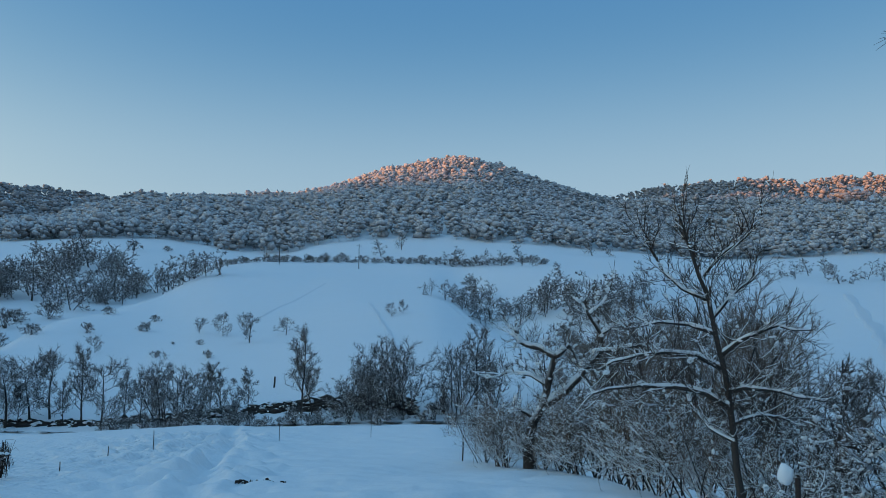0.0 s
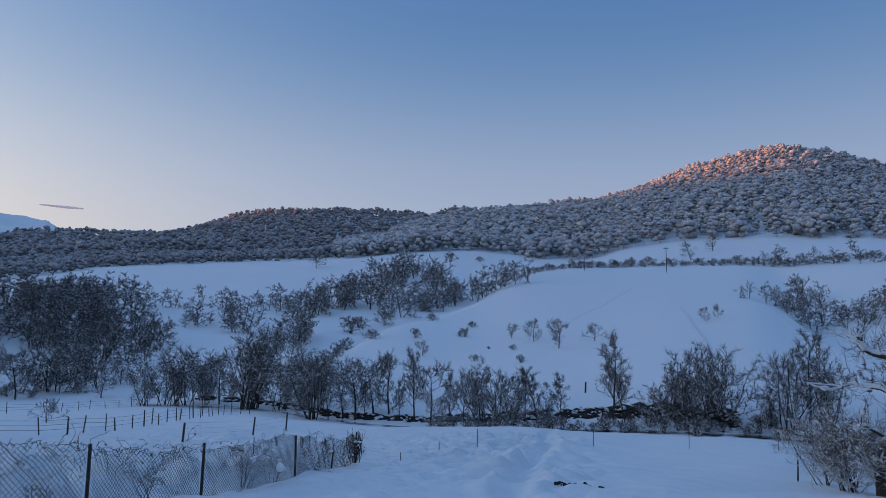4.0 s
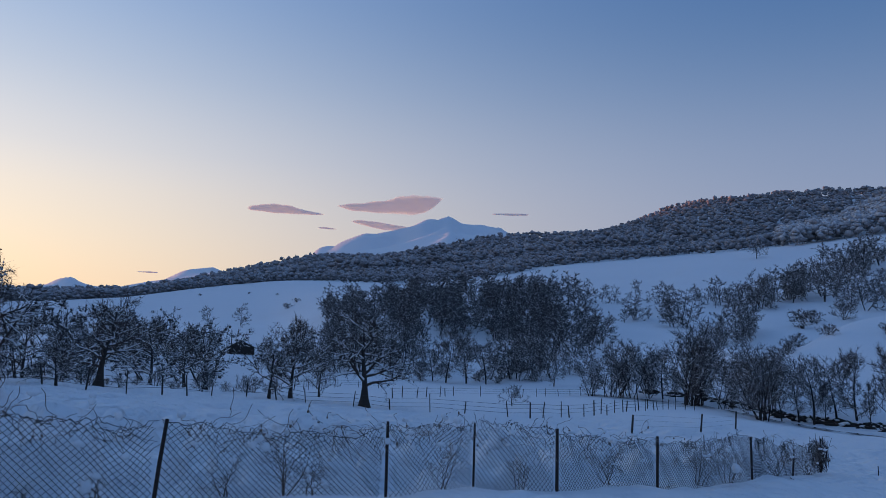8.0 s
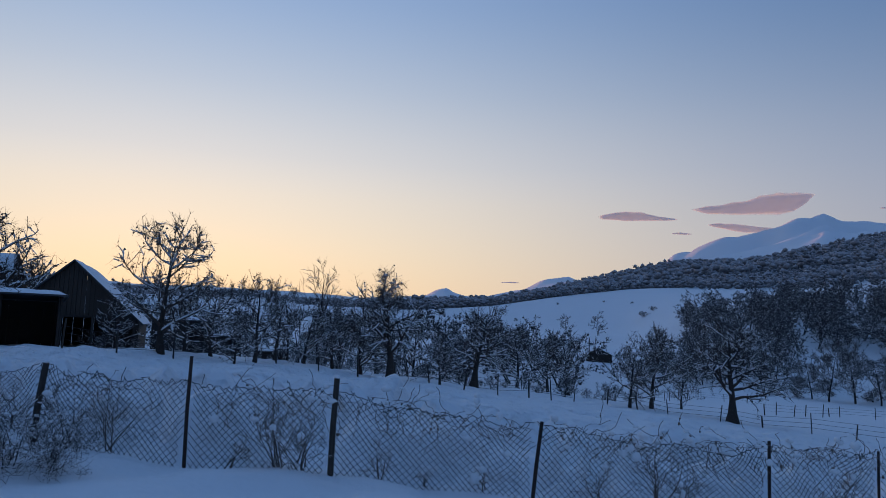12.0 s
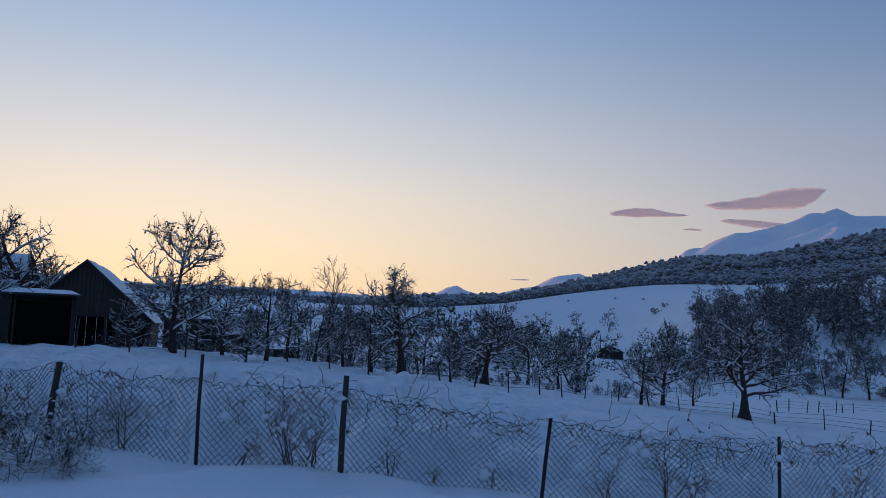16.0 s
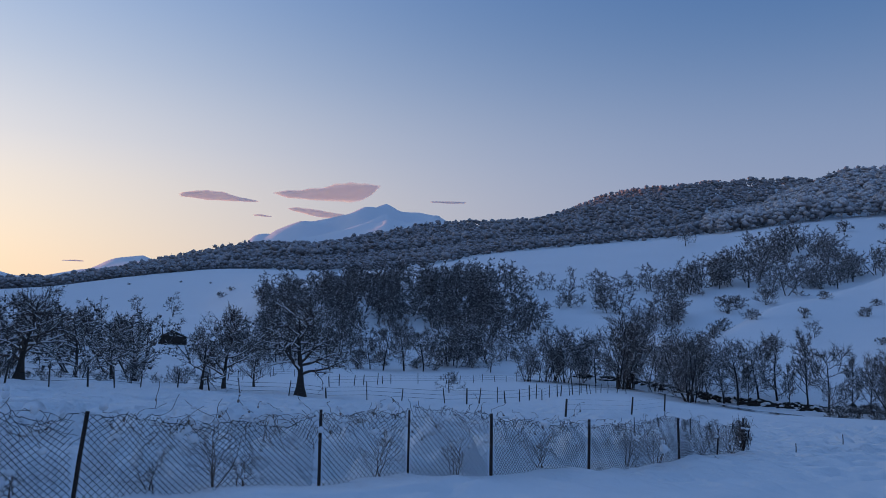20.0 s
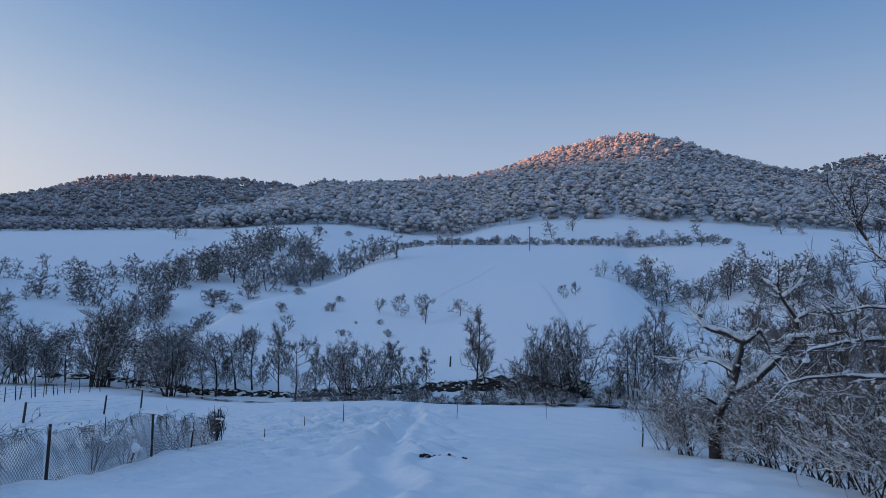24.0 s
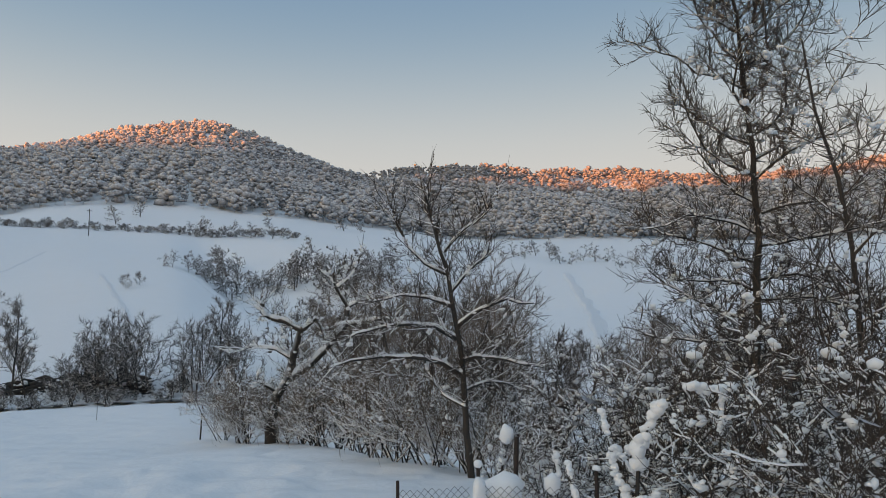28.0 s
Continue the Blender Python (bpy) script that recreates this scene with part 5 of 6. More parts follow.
def laden_bough(az, r, lines, seed, label):
    """Bent branches under thick rolls of snow, points across and up in metres."""
    rng = np.random.default_rng(seed)
    ob = thing("snowy_bough", spot(az, r), label, "branch", "snow-laden boughs", "", az)
    for pts, wood_r, snow_r in lines:
        p = np.array([(x, rng.normal() * 0.06, z) for x, z in pts])
        t = np.linspace(0, 1, len(p))
        u = np.linspace(0, 1, 16)
        q = np.stack([np.interp(u, t, p[:, k]) for k in range(3)], 1)
        q[1:-1] = (q[:-2] + 2 * q[1:-1] + q[2:]) / 4
        rad = np.linspace(wood_r, wood_r * 0.5, 16)
        part("branch", mesh_from("branch", *tubes(q[:-1], q[1:], rad[:-1], rad[1:], 6), BARK, True), None, ob)
        u = np.linspace(0.18, 1, 46)
        at = np.stack([np.interp(u, np.linspace(0, 1, 16), q[:, k]) for k in range(3)], 1)
        size = 0.72 * snow_r * rng.uniform(0.85, 1.12, 46) * (0.55 + 0.35 * np.sin(u * 9 + seed) + 0.30 * np.sin(u * 21 + 2 * seed)).clip(0.18, 1.2)
        bv, bf = ICO2
        wob = 1 + 0.10 * rng.standard_normal((46, len(bv), 1))
        v = bv[None] * wob * (size[:, None, None] * np.array((1.0, 0.95, 0.85))) + (at + rng.normal(0, 0.3, (46, 3)) * size[:, None] + np.stack([0 * size, 0 * size, size * 0.5], 1))[:, None]
        f = (bf[None] + (np.arange(46) * len(bv))[:, None, None]).reshape(-1, 3)
        part("snow_roll", mesh_from("snow_roll", v.reshape(-1, 3), f, SNOW_CLUMP, True), None, ob, "thick roll of snow")["kind"] = "stuff"


laden_bough(-31.5, 8.0, ((((-0.35, -0.5), (-0.15, 0.1), (0.2, 0.42), (0.45, 0.45)), 0.022, 0.075), (((0.25, 0.2), (0.3, 0.95), (0.5, 1.35), (0.75, 1.55), (1.1, 1.5)), 0.025, 0.11), (((-0.2, 0.0), (-0.35, 0.5), (-0.4, 0.75)), 0.012, 0.06), (((0.3, 0.1), (0.05, 0.7), (0.0, 1.0), (-0.05, 1.25)), 0.014, 0.07)), 5, "bent branches under thick rolls of fresh snow")
laden_bough(-35.5, 8.2, ((((0, -0.5), (0.1, 0.3), (0.5, 0.65), (0.9, 0.6)), 0.02, 0.06), (((0, -0.5), (-0.2, 0.5), (-0.5, 0.9)), 0.016, 0.055), (((0.2, -0.4), (0.5, 0.9), (0.55, 1.5)), 0.016, 0.05)), 6, "thin branches bowed down by clumps of snow")
laden_bough(-26.8, 9.2, ((((-0.1, -0.6), (0.0, 0.0), (0.25, 0.3)), 0.02, 0.06), (((0.0, -0.6), (0.2, 0.5), (0.15, 0.85)), 0.014, 0.05)), 7, "small snow-capped branches beside the fence posts")

# ---- man-made: materials ----
POST_WOOD = plain_material("post_wood", (0.035, 0.028, 0.024), (0.10, 0.08, 0.065), 14, 0.85, stretch=(3, 3, 0.5))
RUST = plain_material("rusty_iron", (0.035, 0.025, 0.022), (0.11, 0.06, 0.045), 30, 0.8, 0.3)
WIRE = plain_material("old_wire", (0.03, 0.027, 0.027), (0.09, 0.078, 0.078), 40, 0.7, 0.4)
BOARD = plain_material("dark_boards", (0.028, 0.022, 0.019), (0.075, 0.058, 0.048), 6, 0.85, stretch=(1, 1, 6))
GABLE_BOARD = plain_material("brown_boards", (0.05, 0.038, 0.030), (0.10, 0.078, 0.062), 5, 0.85, stretch=(6, 6, 1))
PLASTER = plain_material("grey_wall", (0.10, 0.095, 0.09), (0.2, 0.19, 0.18), 3, 0.9)
SHEET = plain_material("roof_sheet", (0.06, 0.06, 0.065), (0.14, 0.14, 0.145), 8, 0.6, 0.5)
EARTH = plain_material("bare_earth", (0.018, 0.013, 0.010), (0.06, 0.043, 0.033), 5, 0.95, relief=0.05)


def rod(points, radii_, sides=6, cap=True):
    """A post or pipe along points, closed at the top."""
    p = np.array(points, float)
    v, f = tubes(p[:-1], p[1:], radii_[:-1], radii_[1:], sides)
    quads = [f]
    top = np.arange(len(v) - sides, len(v))
    return v, (quads + [top[None, :]] if cap else quads)


def post(parent, name, place, top, r, mat, label="", sides=7, snow=0.0):
    place, top = np.array(place, float), np.array(top, float)
    mid = (place + top) / 2 + np.array((0.01, -0.008, 0))
    v, f = rod([place - [0, 0, 0.25], place, mid, top], np.array([r * 1.05, r, r * 0.97, r * 0.9]), sides)
    ob = part(name, mesh_from(name, v, f, mat, True), None, parent, label)
    if snow:
        sv, sf = lumps(np.random.default_rng(int(abs(place[0] * 37))), [top + [0, 0, snow * 0.35]], np.array([snow]), 0.7, ICO2)
        part("snow_cap", mesh_from("snow_cap", sv, sf, SNOW_CLUMP, True), None, ob)
    return ob


# ---- chain-link fence along the garden ----
FENCE = ((119.5, 12.4, 0.85, 0.035, 0.08), (113.6, 11.0, 1.0, 0.046, 0.10), (104.0, 9.84, 1.36, 0.024, 0.0), (93.6, 9.27, 1.17, 0.038, 0.02), (78.25, 9.58, 1.02, 0.026, 0.10), (61.45, 10.76, 1.06, 0.026, 0.0),
         (54.75, 11.7, 0.97, 0.020, 0.0), (48.4, 12.62, 1.02, 0.03, 0.0), (41.03, 15.25, 1.06, 0.03, 0.0), (34.5, 19.56, 1.01, 0.03, 0.02), (31.85, 22.8, 0.72, 0.025, 0.03), (30.1, 25.0, 1.0, 0.03, 0.0))
POST_TOPS = (0.85, 1.0, 1.05, 1.0, 0.98, 1.0, 0.97, 0.98, 1.0, 1.0, 0.95, 1.0)


def fence_top(s):
    """How the fabric's upper edge waves along the fence: slack, crumpled by snow."""
    one = np.array([s * 1.0])
    return 0.16 * float(bumps(one, np.array([0.3]), 1.0, 41)[0]) + 0.14 * float(bumps(one, np.array([0.7]), 0.33, 42)[0]) - 0.13


def build_fence():
    rng = np.random.default_rng(31)
    ob = thing("chain_link_fence", spot(61.45, 10.76), "sagging rusty chain-link fence along the snowy garden", "fence")
    inv = ob.matrix_world.translation
    base, s_at, s = [], [], 0.0
    for az, r, h, rad, lean in FENCE:
        base.append(np.array(spot(az, r)))
        if len(base) > 1:
            s += float(np.linalg.norm((base[-1] - base[-2])[:2]))
        s_at.append(s)
    for i, (az, r, h, rad, lean) in enumerate(FENCE):
        d = base[min(i + 1, len(base) - 1)] - base[max(i - 1, 0)]
        d /= np.linalg.norm(d)
        p = base[i] - np.array(inv)
        post(ob, "post", p, p + np.array((0, 0, h)) + d * lean * h + np.array((rng.normal() * 0.02, 0, 0)), rad, POST_WOOD if rad > 0.035 else RUST, "weathered wooden post" if rad > 0.035 else "rusty iron post", 8 if rad > 0.035 else 6, 0.035 if rad > 0.035 else 0.0)
    xs, ys, zs = (np.array([b[k] for b in base]) for k in range(3))

    def fabric(q, u):
        """A point of the fabric: q metres along, u from 0 at the foot to 1 at the top."""
        x, y = float(np.interp(q, s_at, xs)), float(np.interp(q, s_at, ys))
        i = max(int(np.searchsorted(s_at, q)) - 1, 0)
        span = s_at[min(i + 1, len(s_at) - 1)] - s_at[i]
        t = (q - s_at[i]) / max(span, 1e-6)
        slack = 4 * t * (1 - t)
        top = float(np.interp(q, s_at, POST_TOPS)) + fence_top(q) - 0.10 * slack * (0.5 + 0.5 * math.sin(q * 0.8))
        wob = 0.05 * slack * math.sin(q * 2.3 + u * 2.0) + 0.02 * math.sin(q * 11 + u * 7) * u + 0.10 * u * u * math.sin(q * 3.1) * (u > 0.8)
        return np.array((x + wob, y + 0.01 * math.sin(q * 13 + u * 9), float(np.interp(q, s_at, zs)) - 0.03 + u * top)) - np.array(inv)

    step, rows = 0.085, 12
    for i in range(len(base) - 1):
        a, b = s_at[i] + 0.03, s_at[i + 1] - 0.03
        p0, p1 = [], []
        for way in (1, -1):
            n = int((b - a) / step)
            for k in range(-rows, n + rows):
                prev = None
                for j in range(rows + 1):
                    q = a + (k + way * j * 0.98) * step * (1 if way > 0 else 1)
                    if way < 0:
                        q = a + (k + rows - j * 0.98) * step - rows * step * 0
                    if q < a or q > b:
                        prev = None
                        continue
                    cur = fabric(q, j / rows)
                    if j == rows and rng.uniform() < 0.6:
                        cur = cur + rng.normal(0, 0.03, 3)
                    if prev is not None:
                        p0.append(prev)
                        p1.append(cur)
                    prev = cur
        r = np.full(len(p0), 0.0038)
        v, f = tubes(p0, p1, r, r, 3)
        part("wire_mesh", mesh_from("wire_mesh", v, f, WIRE), None, ob, "slack diamond wire mesh")["kind"] = "stuff"
        q = np.linspace(a, b, 50)
        tp = np.array([fabric(x, 1.0) for x in q]) + rng.normal(0, 0.018, (50, 3))
        p0, p1 = list(tp[:-1]), list(tp[1:])
        # crumpled loops where the fabric's upper edge has come loose
        for _ in range(int((b - a) * 5)):
            p = fabric(rng.uniform(a, b), rng.uniform(0.88, 1.0))
            d = rng.normal(0, 1, 3)
            for _ in range(7):
                d = d + rng.normal(0, 0.7, 3) * (1, 0.4, 1) + (0, 0, 0.1)
                d /= np.linalg.norm(d)
                p0.append(p)
                p = p + d * 0.035
                p1.append(p)
        r = np.full(len(p0), 0.004)
        part("top_wire", mesh_from("top_wire", *tubes(p0, p1, r, r, 4), WIRE), None, ob)["kind"] = "stuff"
    # rolled-up end of the mesh
    e = base[-1] - np.array(inv)
    a = rng.uniform(0, 6.283, 150)
    rad = rng.uniform(0.02, 0.24, 150)
    p0 = e + np.stack([np.cos(a) * rad, np.sin(a) * rad, rng.uniform(0, 0.4, 150)], 1)
    p1 = p0 + np.stack([rng.normal(0, 0.08, 150), rng.normal(0, 0.08, 150), rng.uniform(0.4, 0.75, 150)], 1)
    r = np.full(150, 0.006)
    part("mesh_roll", mesh_from("mesh_roll", *tubes(p0, p1, r, r, 3), RUST), None, ob, "bundled end of the wire mesh")["kind"] = "stuff"


build_fence()


def fence_r(az):
    """Distance of the fence line at an azimuth."""
    k = sorted(FENCE)
    return float(np.interp(az, [q[0] for q in k], [q[1] for q in k]))


# dry vines and stalks hanging in the fence
def brambles(name, label, az, r, seed, stems, height, spread=0.5, clumps=14, clump=0.026):
    seg = grow(seed, height=height, trunk_r=0.010, limbs=4, subs=3, twigs=2, start=0.2, spread=0.6, rise=0.1, crook=0.35, twig_r=0.0032, stems=stems, limb_len=0.5)
    rng = np.random.default_rng(seed)
    ob = thing(name, spot(az, r, 0.03), label, "weeds", "weeds along the fence")
    part("stalks", mesh_from("stalks", *joined([tubes(*(s[seg[4] == k] for s in seg[:4]), 4 if k < 2 else 3) for k in (0, 1, 2, 3)]), BROWN_TWIG), None, ob)["kind"] = "stuff"
    if clumps:
        k = rng.choice(len(seg[0]), clumps)
        part("snow", mesh_from("snow", *lumps(rng, seg[1][k], clump * rng.lognormal(0, 0.4, clumps), 1.0, ICO2), SNOW_CLUMP, True), None, ob)["kind"] = "stuff"


for i, (az, r, st, h) in enumerate(((97.5, 9.5, 7, 1.05), (96.0, 9.7, 5, 0.8), (109, 10.2, 4, 1.0), (111.5, 10.5, 5, 0.9), (69, 11.1, 5, 1.0), (67, 11.0, 3, 0.8), (82, 9.9, 3, 0.4), (86.5, 9.6, 2, 0.35), (57, 12.5, 4, 0.8), (51, 13.8, 4, 0.7),
                                       (44.5, 15.4, 5, 0.8), (38, 18.6, 6, 1.0), (36, 19.8, 6, 1.0), (33, 22, 7, 1.1), (31, 24, 8, 1.1), (73.5, 10.7, 3, 0.6), (101, 9.7, 3, 0.5), (90, 9.4, 3, 0.5))):
    brambles("dry_weeds", "dry brown weed stalks tangled in the wire fence", az, fence_r(az) + 0.12, 300 + i, st, h)


def vine(az, seed, wide, label):
    """Dry vine hanging over the upper edge of the fence, leaves curled."""
    rng = np.random.default_rng(seed)
    here = spot(az, fence_r(az))
    ob = thing("dry_vine", here, label, "vine", "vines on the fence", "", az)
    p0, p1 = [], []
    for _ in range(10):
        p = np.array((rng.uniform(-wide, wide), rng.normal() * 0.03, rng.uniform(0.75, 0.98)))
        d = np.array((rng.normal(), 0.1 * rng.normal(), rng.normal() * 0.6))
        for _ in range(6):
            d = d / np.linalg.norm(d) + rng.normal(0, 0.45, 3) * (1, 0.3, 1) - (0, 0, 0.12)
            q = p + d / np.linalg.norm(d) * 0.07
            p0.append(p)
            p1.append(q)
            p = q
    r = np.full(len(p0), 0.0042)
    part("stem", mesh_from("stem", *tubes(p0, p1, r, r, 3), BROWN_TWIG), None, ob)["kind"] = "stuff"
    k = rng.choice(len(p0), 7)
    part("dry_leaves", mesh_from("dry_leaves", *lumps(rng, np.array(p1)[k] - [[0, 0, 0.02]], rng.uniform(0.006, 0.016, 7), 1.6), BROWN_TWIG), None, ob)["kind"] = "stuff"
    k = rng.choice(len(p0), 7)
    part("snow", mesh_from("snow", *lumps(rng, np.array(p1)[k], rng.uniform(0.02, 0.06, 7), 0.8, ICO2), SNOW_CLUMP, True), None, ob)["kind"] = "stuff"


for i, (az, w) in enumerate(((110, 0.5), (100.5, 0.3), (96.8, 0.5), (95, 0.4), (90.2, 0.4), (88, 0.3), (84, 0.35), (81, 0.35), (75, 0.4), (72.2, 0.45), (69.5, 0.35), (66.5, 0.4), (64.5, 0.4), (63, 0.35), (60, 0.35), (58, 0.35), (56, 0.3), (52.5, 0.35), (50, 0.35), (46.2, 0.4), (44, 0.4), (42, 0.4), (38.8, 0.4), (36.5, 0.5), (33.2, 0.5), (31, 0.5))):
    vine(az, 700 + i, w, "dry brown vine caught along the top of the wire fence")


# ---- posts and light fences out in the fields ----
def stake(az, r, h, rad, label, name="stake", lean=0.0, mat=None):
    ob = thing(name, spot(az, r), label, "stake", "stakes in the field")
    post(ob, "shaft", (0, 0, 0), (lean * h, 0, h), rad, mat or RUST, "", 6)


for az, r, h in ((26.7, 27, 0.3), (23.8, 30, 0.36), (20.9, 31, 0.72), (12.2, 40, 0.9), (5.4, 44, 1.0), (33.6, 30, 0.6), (37.6, 27, 0.6), (-0.5, 47, 0.8), (29.5, 31, 0.14)):
    stake(az, r, h, 0.016, "thin dark iron stake standing in the snow")
stake(12.75, 82, 1.15, 0.10, "short thick dark post beside the brook", "stump_post", 0.05, POST_WOOD)
stake(-1.6, 27.5, 0.9, 0.03, "wooden stake at the edge of the thicket", "stake", 0.03, POST_WOOD)


def field_fence(points, gap, h, label, wire=0.009):
    """Posts with two wires and light netting along a line on the ground."""
    rng = np.random.default_rng(int(points[0][0] * 10))
    pts = [np.array(spot(*p)) for p in points]
    ob = thing("field_fence", pts[0], label, "fence", "meadow fences")
    o = pts[0].copy()
    line = []
    for a, b in zip(pts[:-1], pts[1:]):
        n = max(int(np.linalg.norm((b - a)[:2]) / gap), 1)
        for k in range(n):
            x, y = (a + (b - a) * k / n)[:2] + rng.normal(0, 0.12, 2)
            line.append(np.array((x, y, ground(float(x), float(y)))))
    tops = []
    for p in line:
        hh = h * rng.uniform(0.8, 1.2)
        post(ob, "post", p - o, p - o + (rng.normal() * 0.06, rng.normal() * 0.06, hh), rng.uniform(0.03, 0.05), POST_WOOD, "", 5)
        tops.append(p - o)
    t = np.array(tops)
    for level in (0.35, 0.6, 0.85):
        r = np.full(len(t) - 1, wire)
        part("wire", mesh_from("wire", *tubes(t[:-1] + [[0, 0, h * level]], t[1:] + [[0, 0, h * level]], r, r, 3), WIRE), None, ob)


field_fence(((71.9, 47.6), (67, 46), (63.8, 46), (57.8, 45), (52, 43), (50.4, 44), (45.3, 53.2), (40.0, 76.0), (37.6, 82.3)), 1.7, 0.95, "low wire fence of thin posts around the meadow")
field_fence(((60.8, 62.8), (56.0, 78.2), (51.7, 81.9), (44.9, 101.3)), 2.6, 0.95, "thin post-and-wire fence across the white meadow")
field_fence(((68.1, 73.4), (64.8, 92), (60.4, 95)), 2.4, 0.95, "dark wire fence at the back of the meadow")
field_fence(((112, 33), (104, 33.5), (97, 35), (88, 37.5), (80, 39), (72, 43)), 1.7, 1.05, "old paling fence of thin posts along the orchard")
field_fence(((43, 33), (38, 40), (33, 52)), 5.0, 0.9, "a few thin posts remaining of a field fence", 0.003)


# ---- short chain-link fence at the thicket, its posts capped with snow ----
def corner_fence():
    ob = thing("corner_fence", spot(-19.5, 8.6), "short chain-link fence before the thicket, capped with snow", "fence")
    o = np.array(ob.matrix_world.translation)
    ends = [np.array(spot(-16.1, 8.9)) - o, np.array(spot(-22.0, 8.5)) - o, np.array(spot(-30.5, 8.2)) - o]
    for p, h, cap in zip(ends, (0.62, 0.72, 0.7), (0, 0.05, 0.05)):
        post(ob, "post", p, p + (0.02, 0, h), 0.022, RUST, "", 6, cap)
    rng = np.random.default_rng(8)
    for a, b in zip(ends[:-1], ends[1:]):
        length = float(np.linalg.norm((b - a)[:2]))
        p0, p1 = [], []
        for way in (1, -1):
            for k in range(-6, int(length / 0.09) + 6):
                prev = None
                for j in range(7):
                    q = k + way * j
                    t = q * 0.09 / length
                    cur = a + (b - a) * t + (0, 0, j * 0.085 + 0.01 * math.sin(q * 1.7)) if 0 <= t <= 1 else None
                    if prev is not None and cur is not None:
                        p0.append(prev)
                        p1.append(cur)
                    prev = cur
        r = np.full(len(p0), 0.0028)
        part("wire_mesh", mesh_from("wire_mesh", *tubes(p0, p1, r, r, 3), WIRE), None, ob)["kind"] = "stuff"


corner_fence()
stake(-24.6, 9.0, 1.05, 0.03, "dark iron post with a snow cap in the thicket", "iron_post", 0.06)
CAP_RNG = np.random.default_rng(12)
for az, r, size, h in ((-24.2, 9.05, 0.07, 1.08), (-24.0, 8.7, 0.20, 0.45), (-22.2, 8.5, 0.11, 0.45), (-27.5, 8.8, 0.09, 0.5)):
    q = spot(az, r)
    ob = thing("snow_cap", q, "rounded heap of snow on a post", "snow", "snow caps")
    part("snow_top", mesh_from("snow_top", *lumps(CAP_RNG, [(0, 0, h)], np.array([size]), 1.3, ICO2), SNOW_CLUMP, True), None, ob)


# ---- old tracks on the far hillside ----
def hill_track(points, width, high, label):
    q = []
    for (a0, r0), (a1, r1) in zip(points[:-1], points[1:]):
        for k in range(14):
            q.append(np.array(spot(a0 + (a1 - a0) * k / 14, r0 + (r1 - r0) * k / 14)))
    q = np.array(q)
    d = np.gradient(q[:, :2], axis=0)
    d /= np.linalg.norm(d, axis=1, keepdims=True)
    side = np.stack([-d[:, 1], d[:, 0], np.zeros(len(d))], 1)
    wob = 1 + 0.3 * np.sin(np.arange(len(q)) * 1.1)
    rows = []
    for off, up in ((-1.0, -0.05), (-0.45, high), (0.0, high * 0.25), (0.45, high * 0.9), (1.0, -0.05)):
        p = q + side * (off * width) * wob[:, None]
        z = np.array([ground(float(a), float(b)) for a, b in p[:, :2]])
        rows.append(np.stack([p[:, 0], p[:, 1], z + up], 1))
    v = np.stack(rows, 1).reshape(-1, 3)
    f = [(i * 5 + j, i * 5 + j + 1, (i + 1) * 5 + j + 1, (i + 1) * 5 + j) for i in range(len(q) - 1) for j in range(4)]
    tagged(new("hill_track", mesh_from("hill_track", v, np.array(f), SNOW, True)), label, "track", kind="structure")


hill_track(((5.7, 150), (4.6, 120), (3.4, 95)), 0.45, 0.13, "old track ploughed straight down the white field")
hill_track(((1.6, 185), (-1.5, 150), (-4.2, 125)), 0.4, 0.12, "faint track slanting along the brow of the field")
hill_track(((9.2, 200), (11.5, 160), (14, 138)), 0.4, 0.10, "faint footpath across the white hillside")
hill_track(((-29, 250), (-30.5, 170), (-31.5, 110), (-33, 80)), 1.4, 0.5, "sunken lane winding down the snowy slope")


# ---- farm buildings ----
def slab(parent, name, a, b, c, d, thick, mat, label=""):
    """A flat slab with its upper face a, b, c, d."""
    p = [Vector(q) for q in (a, b, c, d)]
    n = (p[1] - p[0]).cross(p[3] - p[0]).normalized() * thick
    if n.z < 0 and abs(n.z) > 1e-6:
        n = -n
    bm = bmesh.new()
    up = [bm.verts.new(q) for q in p]
    low = [bm.verts.new(q - n) for q in p]
    bm.faces.new(up)
    bm.faces.new(low[::-1])
    for i in range(4):
        bm.faces.new((up[i], low[i], low[(i + 1) % 4], up[(i + 1) % 4]))
    bmesh.ops.recalc_face_normals(bm, faces=bm.faces)
    return part(name, bm, mat, parent, label)


def snow_slab(parent, a, b, c, d, thick, seed):
    """A rounded, uneven blanket of snow over a roof slope; returns the part."""
    n, m = 14, 8
    A, B, C, D = (np.array(q, float) for q in (a, b, c, d))
    v = []
    for i in range(n + 1):
        for j in range(m + 1):
            u, w = i / n, j / m
            p = (A * (1 - u) + B * u) * (1 - w) + (D * (1 - u) + C * u) * w
            edge = min(u, 1 - u, w, 1 - w)
            p[2] += thick * min(1.0, (edge * 9) ** 0.5) + (0.06 * noise.noise((p[0] * 1.3 + seed, p[1] * 1.3, p[2])) if edge > 0 else 0)
            v.append(p)
    base = [np.array(q) - [0, 0, 0.02] for q in v]
    k = len(v)
    f = [(i * (m + 1) + j, (i + 1) * (m + 1) + j, (i + 1) * (m + 1) + j + 1, i * (m + 1) + j + 1) for i in range(n) for j in range(m)]
    return part("roof_snow", mesh_from("roof_snow", v, np.array(f), SNOW_CLUMP, True), None, parent, "thick snow on the roof")


